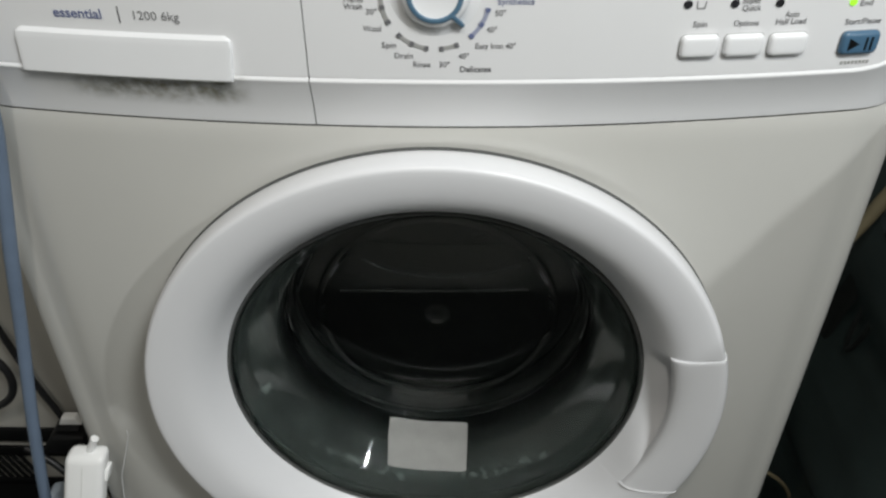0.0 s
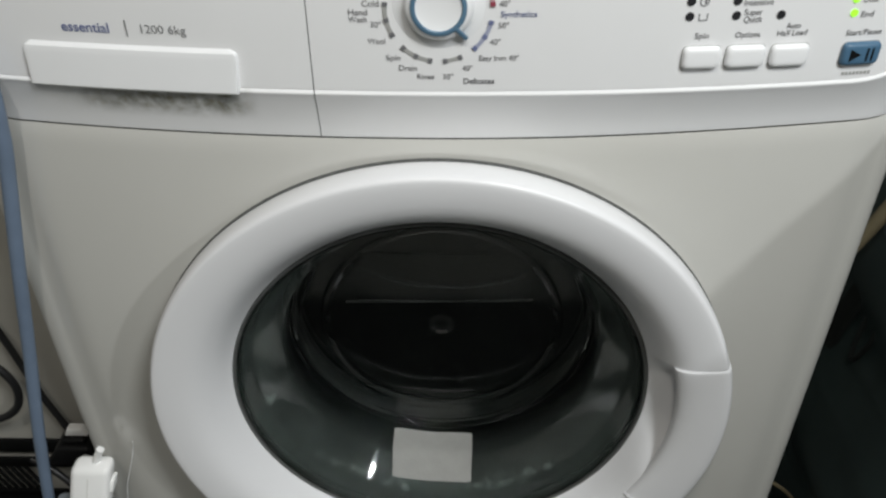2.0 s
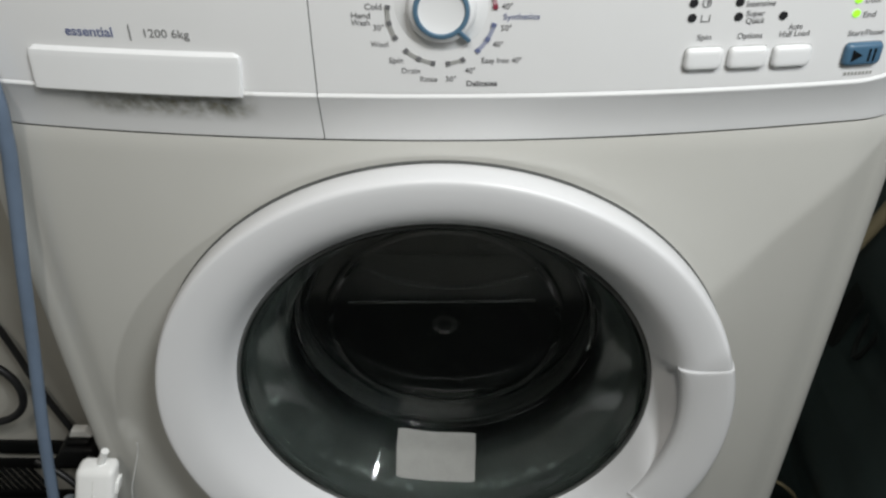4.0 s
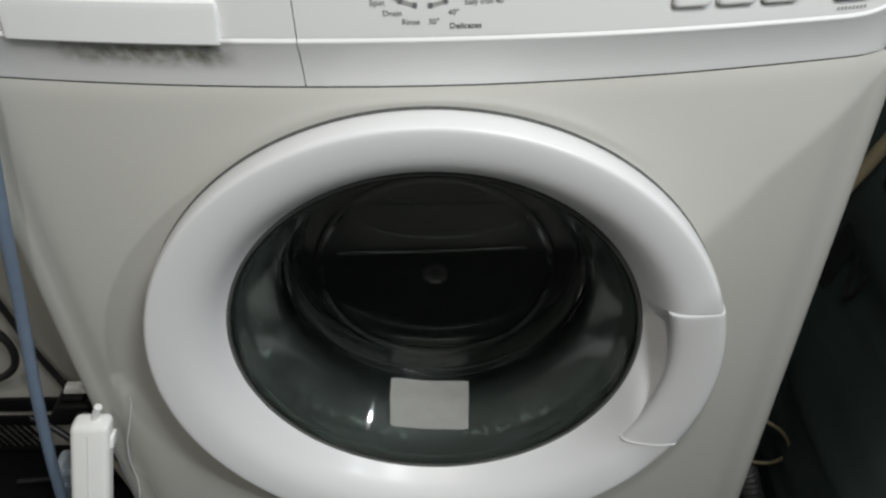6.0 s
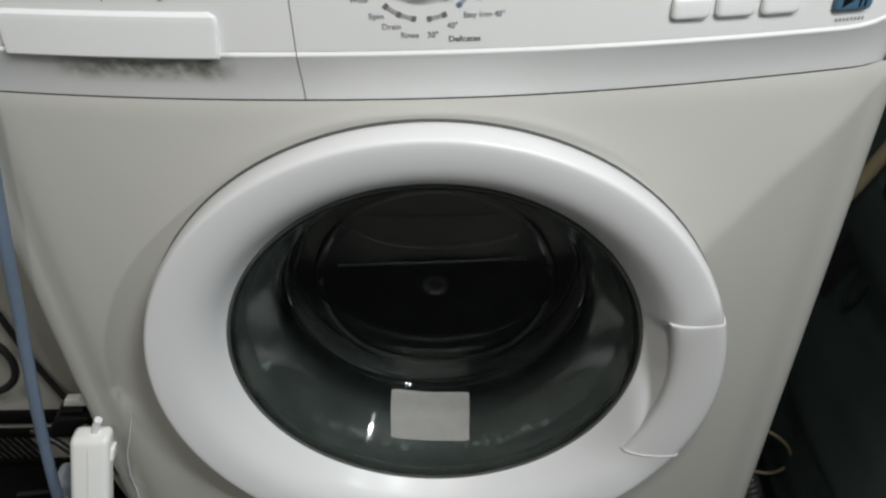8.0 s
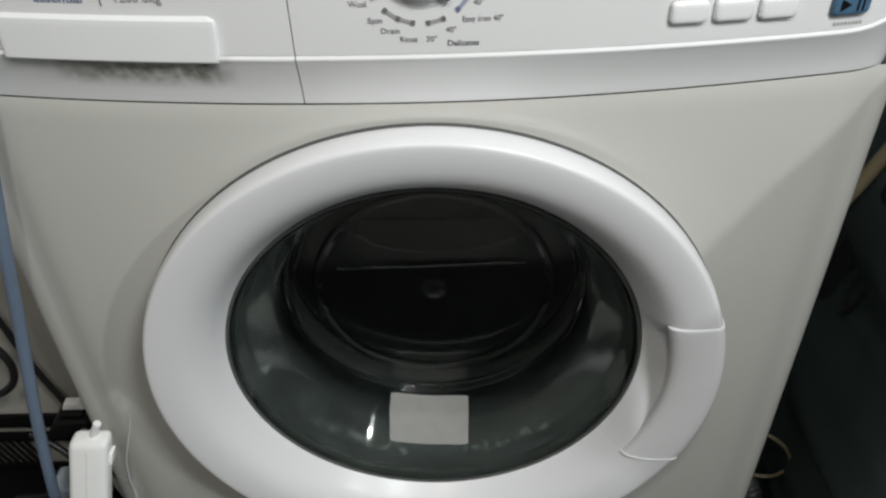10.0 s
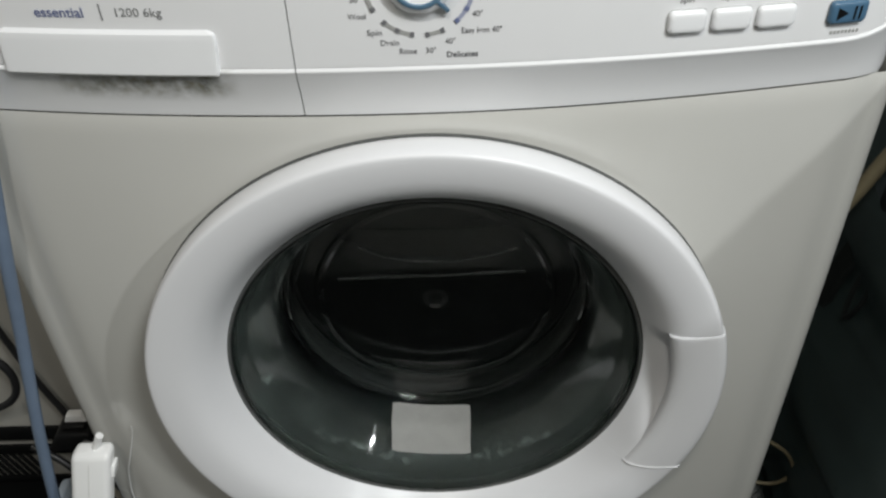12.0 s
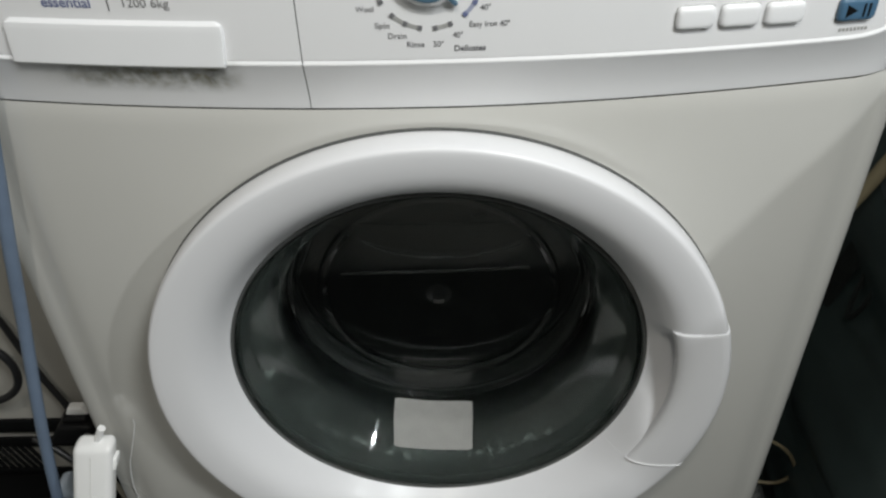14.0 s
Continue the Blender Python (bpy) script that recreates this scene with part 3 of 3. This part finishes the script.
for u in (0.0035, 0.0066):
    flat("pause_symbol", [(u - .0006, -.0038), (u + .0006, -.0038), (u + .0006, .0038), (u - .0006, .0038)], sx, sz, M_BLACK, start, lift=0.0038)

for txt, x, z, wd in (("Spin", .1513, .7643, .0082), ("Options", .1774, .7641, .0150), ("Auto", .2029, .7682, .0086), ("Half Load", .2030, .7640, .0182),
                      ("Start/Pause", .2459, .7622, .0225), ("Intensive", .1798, .7822, .0170), ("Super", .1779, .7768, .0110), ("Quick", .1784, .7727, .0110),
                      ("Door", .2447, .7810, .0098), ("End", .2447, .7727, .0076)):
    word(txt, x, z, 0.0048, M_PRINT, panel, width=wd * 0.96)
for x, z in ((.1421, .7839), (.1425, .7757), (.1678, .7836), (.1686, .7754), (.1940, .7749)):
    flat("indicator_lamp", disc(0.0024), x, z, M_LENS, panel, thick=0.0005, label="dark indicator lamp lens")
for x, z in ((.2358, .7818), (.2366, .7738)):
    flat("indicator_lamp", disc(0.0022), x, z, M_GREEN, panel, thick=0.0005, label="glowing green indicator lamp")
for k in range(8):
    u = -0.0092 + 0.0023 * k
    flat("model_bar", [(u, -.0010), (u + .0014, -.0010), (u + .0014, .0010), (u, .0010)], .2488, .7376, M_PRINT_PALE, panel, thick=0.0001, lift=0.0003)
# spiral and tub symbols beside the spin lamps
bm = bmesh.new()
sheet(bm, [[(r * math.cos(radians(20 * k)), r * math.sin(radians(20 * k)), 0.0001) for k in range(18)] for r in (.0020, .0026)], close=True)
part("spin_symbol", bm, M_PRINT, panel, smooth=False).matrix_world = on_panel(.1494, .7836)
flat("spin_symbol", [(.0002, -.0015), (.0012, -.0010), (.0012, .0010), (.0002, .0015)], .1494, .7836, M_PRINT, panel, thick=0.0001, lift=0.0003)
for q in ([(-.0026, .0020), (-.0021, .0020), (-.0019, -.0020), (-.0024, -.0020)], [(.0026, .0020), (.0021, .0020), (.0019, -.0020), (.0024, -.0020)], [(-.0024, -.0020), (.0024, -.0020), (.0024, -.0015), (-.0024, -.0015)]):
    flat("tub_symbol", q, .1500, .7751, M_PRINT, panel, thick=0.0001, lift=0.0003)

# ---- door ----
door = empty("door", "", "")
door.parent = machine
tagged(door, "round white plastic door with a glass porthole")
OUT = [(0.2070, -0.0318), (0.2104, -0.0330), (0.2116, -0.0350), (0.2121, -0.0400), (0.2123, -0.0460), (0.2121, -0.0496), (0.2115, -0.0522), (0.2107, -0.0537), (0.2096, -0.0545)]
INN = [(0.2080, -0.0547), (0.2040, -0.0545), (0.1980, -0.0537), (0.1900, -0.0522), (0.1835, -0.0500), (0.1775, -0.0465), (0.1715, -0.0408), (0.1665, -0.0340), (0.1622, -0.0270), (0.1592, -0.0226)]
# the surround and the glass sit a hair off the porthole's middle
FX, GX, GZ = CX + 0.0012, CX + 0.0008, CZ - 0.0008
BACK = [(0.1600, -0.0150), (0.2070, -0.0200)]
H0, H1 = -27.4, 16.6


# the bowl's wall: a cone, then a short straight collar; radius and depth
WALL = [(0.1470, -0.0012), (0.1380, 0.0107), (0.1308, 0.0203), (0.1296, 0.0222), (0.1289, 0.0245), (0.1286, 0.0280), (0.1277, 0.0500), (0.1270, 0.0540)]


def wall_radius(y):
    for (ra, ya), (rb, yb) in zip(WALL, WALL[1:]):
        if y <= yb:
            return ra + (rb - ra) * (y - ya) / (yb - ya)
    return WALL[-1][0]


def build_door():
    full = OUT + INN + BACK
    part("door_frame", revolve(full, H1, 360 + H0, 150, FX, CZ, caps=True, shut=True, skew=(-0.6, 3.4)), M_DOOR, door, "glossy white plastic door surround")
    # behind the handle the surround is scooped out
    bm = bmesh.new()
    rows = []
    inner = [(0.2060, -0.0400, -0.0342)] + [(r, y, -0.0222 - 0.26 * (r - 0.1598)) for r, y in INN[2:-1]] + [(r, y, y) for r, y in INN[-1:]]
    a0, a1 = H0 - 9.0, H1 + 1.5
    for k in range(73):
        a = a0 + (a1 - a0) * k / 72
        deep = min(1.0, max(0.0, (a - H0 - 3.0) / 20)) * min(1.0, max(0.0, (H1 + 1.5 - a) / 9))
        deep = deep * deep * (3 - 2 * deep)
        c, q = math.cos(radians(a)), math.sin(radians(a))
        rows.append([(FX + r * c, yf + (ys - yf) * deep + 0.0001, CZ + r * q) for r, yf, ys in inner])
    sheet(bm, rows)
    sheet(bm, [[(x, y + 0.003, z) for x, y, z in row] for row in rows])
    part("grip_recess", bm, M_DOOR, door, "hollow in the surround behind the handle")
    handle = [(0.2085, -0.0300), (0.2114, -0.0345), (0.2126, -0.0390), (0.2133, -0.0440), (0.2133, -0.0485), (0.2126, -0.0520), (0.2115, -0.0541), (0.2098, -0.0552),
              (0.2050, -0.0552), (0.1960, -0.0544), (0.1880, -0.0530), (0.1815, -0.0510), (0.1770, -0.0485), (0.1750, -0.0455), (0.1752, -0.0410), (0.1800, -0.0370), (0.1900, -0.0345)]
    bm = revolve(handle, H0 + 0.12, H1 - 0.3, 44, FX, CZ, caps=True, shut=True, skew=(3.4, -0.6))
    edges = [e for e in bm.edges if len(e.link_faces) == 2 and any(len(f.verts) > 4 for f in e.link_faces)]
    bmesh.ops.bevel(bm, geom=edges, offset=0.0007, segments=2, affect="EDGES", profile=0.5)
    part("handle", bm, M_DOOR, door, "curved white pull handle")
    # dark ring added in place of the shade in the gap behind the door
    part("gap_shade_ring", revolve([(0.2095, -0.0316), (0.2121, -0.0321), (0.2121, -0.0336), (0.2095, -0.0341)], n=128, cx=FX, cz=CZ + 0.0003, shut=True), M_SEAL_GAP, door, "thin dark ring standing in for the shaded gap behind the door edge")
    part("glass_seal", revolve([(0.1597, -0.0204), (0.1590, -0.0230), (0.1579, -0.0234), (0.1567, -0.0226), (0.1566, -0.0180), (0.1570, -0.0120), (0.1597, -0.0120)], n=128, cx=GX, cz=GZ, shut=True), M_SEAL_GAP, door, "thin dark grey rubber seal round the glass")
    bowl_out = [(0.1565, -0.0205), (0.1558, -0.0218), (0.1548, -0.0217), (0.1542, -0.0196), (0.1535, -0.0165), (0.1505, -0.0100), (0.1478, -0.0035)] + WALL + [(0.1264, 0.0551), (0.1256, 0.0551), (0.1250, 0.0562), (0.1240, 0.0576), (0.1200, 0.0584), (0.1100, 0.0586),
                (0.1035, 0.0585), (0.1015, 0.0572), (0.0985, 0.0570), (0.0955, 0.0584), (0.0900, 0.0588), (0.0600, 0.0590), (0.0300, 0.0590), (0.0110, 0.0590), (0.0085, 0.0584), (0.0060, 0.0577), (0.0, 0.0576)]
    bowl_in = [(0.0, 0.0632), (0.0600, 0.0633), (0.0900, 0.0632), (0.1215, 0.0628), (0.1270, 0.0612), (0.1303, 0.0560), (0.1312, 0.0300), (0.1322, 0.0262), (0.1342, 0.0232), (0.1480, 0.0065), (0.1520, 0.0010), (0.1565, -0.0120)]
    part("glass_bowl", revolve(bowl_out + bowl_in, n=144, cx=GX, cz=GZ, shut=True), M_GLASS, door, "deep greenish glass bowl with limescale specks", crease=13)
    # ridges added on the flat of the bowl to stand in for reflected lines
    for pts, r in (([(-.0778, .0584, .4997), (-.0348, .0582, .5006), (.0080, .0581, .5016), (.0460, .0582, .5021), (.0791, .0584, .5033)], .0011),
                   ([(-.0628, .0585, .5522), (-.0267, .0583, .5498), (.0096, .0582, .5491), (.0414, .0583, .5497), (.0663, .0585, .5505)], .0009),
                   ([(-.0578, .0586, .5338), (-.0379, .0584, .5225), (-.0102, .0583, .5168), (.0179, .0583, .5158), (.0460, .0584, .5201), (.0714, .0586, .5281)], .0009)):
        part("reflection_ridge", tube(pts, r, 8, 6), M_GLASS, door, "thin glass ridge standing in for a reflected line")
    # paper label stuck to the lower wall of the bowl
    bm = bmesh.new()
    rows = []
    for j in range(17):
        v = j / 16
        y = 0.0035 + (0.0475 - 0.0035) * v
        r = sum(wall_radius(y + 0.003 * k) for k in (-2, -1, 0, 1, 2)) / 5 - 0.0012
        row = []
        for i in range(15):
            u = i / 14
            x = -0.0413 + u * (0.0712 + 0.0012 * v) + 0.00015 * math.sin(9 * v + 3 * u)
            dx = x - CX
            yy = y + 0.0018 * (0.5 - u) + 0.0022 * (1 - (2 * u - 1) ** 2) + (0.0002 * math.sin(11 * u) if v in (0, 1) else 0)
            if i in (0, 14) and j in (0, 16):
                yy += 0.0015 if j == 0 else -0.0015
            row.append((x, yy, CZ - math.sqrt(r * r - dx * dx)))
        rows.append(row)
    sheet(bm, rows)
    top = list(bm.faces)
    res = bmesh.ops.extrude_face_region(bm, geom=top)
    for v in [g for g in res["geom"] if isinstance(g, bmesh.types.BMVert)]:
        v.co.z += 0.0003
    part("paper_label", bm, M_LABEL, door, "blank worn white paper label")


build_door()


def build_drum():
    fold = [(0.1720, 0.0200), (0.1690, -0.0080), (0.1650, -0.0128), (0.1600, -0.0118), (0.1572, -0.0100), (0.1550, -0.0020), (0.1535, 0.0040), (0.1500, 0.0105), (0.1440, 0.0185), (0.1400, 0.0265), (0.1382, 0.0380), (0.1380, 0.0520), (0.1392, 0.0600), (0.1405, 0.0690),
            (0.1440, 0.0780), (0.1440, 0.0830), (0.1400, 0.0880), (0.1330, 0.0900), (0.1310, 0.0950), (0.1400, 0.1050)]
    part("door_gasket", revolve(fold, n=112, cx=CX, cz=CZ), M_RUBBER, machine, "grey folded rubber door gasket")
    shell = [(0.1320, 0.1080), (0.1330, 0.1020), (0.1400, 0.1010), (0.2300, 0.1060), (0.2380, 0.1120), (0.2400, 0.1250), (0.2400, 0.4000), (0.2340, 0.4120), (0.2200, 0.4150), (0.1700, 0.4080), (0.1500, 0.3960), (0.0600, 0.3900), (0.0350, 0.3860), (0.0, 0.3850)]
    drum = part("drum", revolve(shell, n=112, cx=CX, cz=CZ), M_STEEL_SHADED, machine, "stainless steel drum, empty and still, its metal darkened for the shade inside")
    for a in (90, 210, 330):
        bm = bmesh.new()
        rows = []
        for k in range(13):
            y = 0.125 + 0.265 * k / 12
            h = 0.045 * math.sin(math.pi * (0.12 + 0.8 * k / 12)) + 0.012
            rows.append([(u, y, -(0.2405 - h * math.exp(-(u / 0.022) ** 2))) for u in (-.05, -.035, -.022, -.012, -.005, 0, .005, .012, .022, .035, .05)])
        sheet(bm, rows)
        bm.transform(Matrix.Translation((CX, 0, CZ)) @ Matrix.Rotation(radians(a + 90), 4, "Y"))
        part("lifter", bm, M_STEEL_SHADED, drum, "raised steel lifter rib, darkened with the drum")


build_drum()


# ---- left of the machine: hose, cables, plugs and a slatted rack ----
def build_hose():
    way = [(-.53, .10, 1.25), (-.46, .05, 1.05), (-.350, .000, .90), (-.284, -.018, .81), (-.2640, -.0225, .7415), (-.2685, -.0190, .6970), (-.2772, -.0160, .6600), (-.2960, -.0130, .5838), (-.3155, -.0080, .5048), (-.3390, -.0080, .3982), (-.3575, -.0080, .3000),
           (-.367, -.008, .235), (-.371, -.004, .19), (-.378, .004, .172), (-.40, .02, .1685)]
    bm = tube(way, 0.0050, 14)
    return part("water_hose", bm, M_HOSE, None, "dull blue plastic water hose hanging beside the machine", category="hose")


build_hose()


def build_rack():
    rack = empty("slatted_rack", "black metal slatted rack standing beside the machine", "rack")
    x0, x1, y0, y1, zt = -0.565, -0.315, -0.02, 0.115, 0.252
    part("top_rail", box(x0, x1, y1 + .001, y1 + .006, zt - .020, zt, .002), M_RACK, rack)
    part("middle_rail", box(x0, x1, y1 + .001, y1 + .005, zt - .044, zt - .029, .0018), M_RACK, rack)
    part("lower_rail", box(x0, x1, y1 + .001, y1 + .005, .156, .168, .0018), M_RACK, rack)
    for k in range(12):
        x = x0 + .004 + k * 0.0085
        bm = box(x, x + .0040, y1 + .002, y1 + .005, .164, zt - .044, .0006, 1)
        for v in bm.verts:
            v.co.x -= (v.co.z - .20) * 0.35
        part("slat", bm, M_RACK, rack)
    part("shelf", box(x0, x1, y0 - .10, y1, .150, .162, .003), M_RACK, rack)
    for x in (x0 + .006, x1 - .018):
        for y in (y0 - .098, y1 - .012):
            part("leg", box(x, x + .012, y, y + .012, 0, .152, .002), M_RACK, rack)


build_rack()
part("wall_board", box(-0.90, -0.318, 0.1225, 0.1425, 0.0, 0.82, .002), M_BOARD, None, "cream painted board behind the rack", category="board", kind="structure")


def build_adapter():
    ad = empty("power_adapter", "white upright power adapter standing on the rack", "adapter")
    def lean(bm):
        for v in bm.verts:
            v.co.x += (v.co.z - .367) * 0.18 + 0.0045
            v.co.y += (v.co.z - .387) * 0.32
        return bm

    part("case", lean(box(-.3165, -.2825, -.030, -.011, .1625, .3870, .006, 4)), M_WHITE, ad)
    part("case_seam", lean(box(-.3005, -.2996, -.0304, -.0295, .175, .379, 0)), M_PRINT_SEAM, ad)
    part("strain_relief", tube([(-.2905, -.020, .383), (-.2862, -.020, .393), (-.2815, -.020, .402)], .0033, 12, 6), M_WHITE, ad, "white strain relief on the top")
    part("catch", lean(box(-.2830, -.2798, -.024, -.014, .361, .372, .001)), M_WHITE, ad)


build_adapter()


def build_plug():
    pl = empty("black_plug", "black plug with a white collar on the rack rail", "plug")
    # a bracket-like body, cut off aslant at its upper corners
    bm = box(-.413, -.357, .082, .118, .2522, .280, .004, 3)
    for v in bm.verts:
        v.co.x += (1 if v.co.x < -.385 else -0.4) * max(0.0, v.co.z - .262) * 0.9
    part("plug_body", bm, M_BLACK, pl)
    part("plug_neck", box(-.394, -.368, .088, .112, .279, .286, .003, 3), M_BLACK, pl)
    bm = box(-.390, -.368, .094, .104, .2855, .296, .002, 3)
    for v in bm.verts:
        v.co.x = -.379 + (v.co.x + .379) * (1.15 - (v.co.z - .2855) * 45)
    part("collar", bm, M_WHITE, pl, "white collar")
    part("screw", revolve([(0, -.002), (.004, -.002), (.0045, 0), (.0045, .004)], n=12, cx=-.368, cz=.268), M_CHROME, pl, "small bright screw").location.y = .0815


build_plug()
part("thread", tube([(-.2585, -.0095, .400), (-.2607, -.0088, .3887), (-.2725, -.0066, .355), (-.280, -.0048, .3343), (-.2865, -.0020, .305), (-.288, -.0010, .2966), (-.2944, .0030, .2452), (-.312, -.012, .19), (-.322, -.018, .1628)], .0005, 6, 8), M_WHITE, None, "fine pale line running down the cabinet's left edge", category="thread")
part("black_cable", tube([(-.50, .112, .626), (-.455, .110, .506), (-.425, .108, .425), (-.408, .106, .344), (-.394, .105, .294), (-.386, .104, .266)], .0034, 10), M_CABLE, None, "thin black cable hanging down to the plug", category="cable")
part("black_cable", tube([(-.52, .10, .40), (-.47, .10, .398), (-.437, .10, .38), (-.424, .10, .352), (-.432, .10, .322), (-.460, .10, .303), (-.51, .10, .300)], .0040, 10), M_CABLE, None, "black cable lying in an open loop", category="cable")
part("black_cable", tube([(-.43, .085, .26), (-.405, .08, .245), (-.388, .075, .222), (-.392, .07, .195), (-.42, .07, .176), (-.47, .07, .168)], .0036, 10), M_CABLE, None, "black cable curling down behind the hose", category="cable")


def build_connector():
    co = empty("hose_connector", "pale blue plastic hose connector on the rack shelf", "connector")
    part("sleeve", box(-.376, -.346, .006, .036, .1625, .274, .006, 3), M_BLUEGREY, co)
    part("collar", box(-.379, -.343, .003, .039, .246, .256, .002, 2), M_BLUEGREY, co)


build_connector()
part("cream_cord", tube([(-.338, .060, .1635), (-.345, .058, .215), (-.352, .055, .262), (-.344, .056, .290), (-.330, .062, .296)], .0030, 10), M_CORD, None, "cream cord bent behind the white adapter", category="cord")


# ---- right of the machine: a dark bag, hoses ----
def build_bag():
    """A tall slack heap of dark cloth, folded and creased."""
    bm = bmesh.new()
    n, m = 150, 110
    rows = []
    for j in range(m + 1):
        v = j / m
        # its unseen top and front end are sized to cast the cabinet's slanting shadow
        z = 0.925 * v
        k = max(0.0, 1 - max(0.0, (v - 0.80) / 0.2) ** 4) ** 0.5 * (0.955 + 0.045 * math.sin(3 * v + 0.5))
        row = []
        for i in range(n):
            a = 2 * math.pi * i / n
            c, s = math.cos(a), math.sin(a)
            q = Vector((c * 1.2, s * 1.2, z * 2.4))
            f = 1 + 0.07 * noise.noise(q * 1.3) + 0.06 * noise.noise(q * 3.1 + Vector((4, 2, 1)))
            w = q + 0.35 * noise.noise_vector(q * 1.7)
            f += 0.055 * (0.5 - abs(noise.noise(Vector((w.x * 4.5, w.y * 4.5, w.z * 2.0))))) + 0.03 * (0.5 - abs(noise.noise(w * 9.0)))
            bx = math.copysign(abs(c) ** 0.55, c)
            by = math.copysign(abs(s) ** 0.55, s)
            row.append((0.72 + 0.325 * bx * k * f, 0.02 + 0.43 * by * k * f, z))
        rows.append(row)
    vs = sheet(bm, rows, close=True)
    bm.faces.new(vs[-1])
    bm.faces.new(vs[0])
    bag = empty("laundry_bag", "tall slack dark green-black nylon bag standing beside the machine", "bag")
    part("bag_body", bm, M_CLOTH, bag)

    def band(points, width, thick=0.003):
        P = spline([(0.0,) + p for p in points], 8)
        bm = bmesh.new()
        rows = []
        for i, p in enumerate(P):
            d = (P[min(i + 1, len(P) - 1)] - P[max(i - 1, 0)]).normalized()
            n = Vector((0, -d.z, d.y))
            bow = 0.004 * math.sin(math.pi * i / (len(P) - 1))
            rows.append([(0.392 - bow - t, (p + n * w).y, (p + n * w).z) for w, t in ((-width, 0), (-width * .8, thick), (0, thick * 1.4), (width * .8, thick), (width, 0))])
        sheet(bm, rows)
        bmesh.ops.solidify(bm, geom=list(bm.faces), thickness=0.002)
        return bm

    part("strap", band([(.092, .600), (.100, .545), (.107, .504), (.124, .463), (.139, .412), (.149, .363), (.149, .316), (.146, .270)], 0.013), M_WEB, bag, "dark grey webbing strap")
    part("pale_band", band([(.118, .560), (.128, .520), (.138, .490), (.143, .462)], 0.022), M_PALE_CLOTH, bag, "blue-grey band, paler than the bag around it")
    # a fold's U-shaped edge, laid on as a narrow raised band
    part("fold_edge", band([(.096, .490), (.102, .449), (.103, .420), (.099, .402), (.090, .417), (.084, .440), (.083, .480)], 0.0022), M_WEB, bag, "U-shaped edge of a fold, added as a thin band")


build_bag()
part("drain_hose", tube([(.50, .18, .76), (.45, .13, .69), (.405, .105, .63), (.374, .10, .580), (.360, .10, .548), (.345, .105, .51), (.328, .12, .46), (.318, .15, .40), (.32, .17, .1), (.34, .17, .01)], .0062, 14), M_OCHRE, None, "yellowed grey plastic drain hose beside the machine", category="hose")
part("cord_loop", tube([(.310, .09, .226), (.335, .085, .243), (.365, .08, .226), (.380, .08, .192), (.368, .085, .165), (.340, .095, .160), (.322, .11, .165), (.312, .13, .15), (.33, .14, .004)], .0021, 10), M_OCHRE, None, "cream plastic cord bent in a loop", category="cord")
part("corrugated_hose", tube([(.318, .13, .185), (.335, .11, .165), (.352, .095, .135), (.368, .08, .09), (.40, .07, .03), (.44, .06, .012)], .0115, 14, 24, ribs=0.10, rib_step=4), M_GREYHOSE, None, "grey corrugated outlet hose by the floor", category="hose")
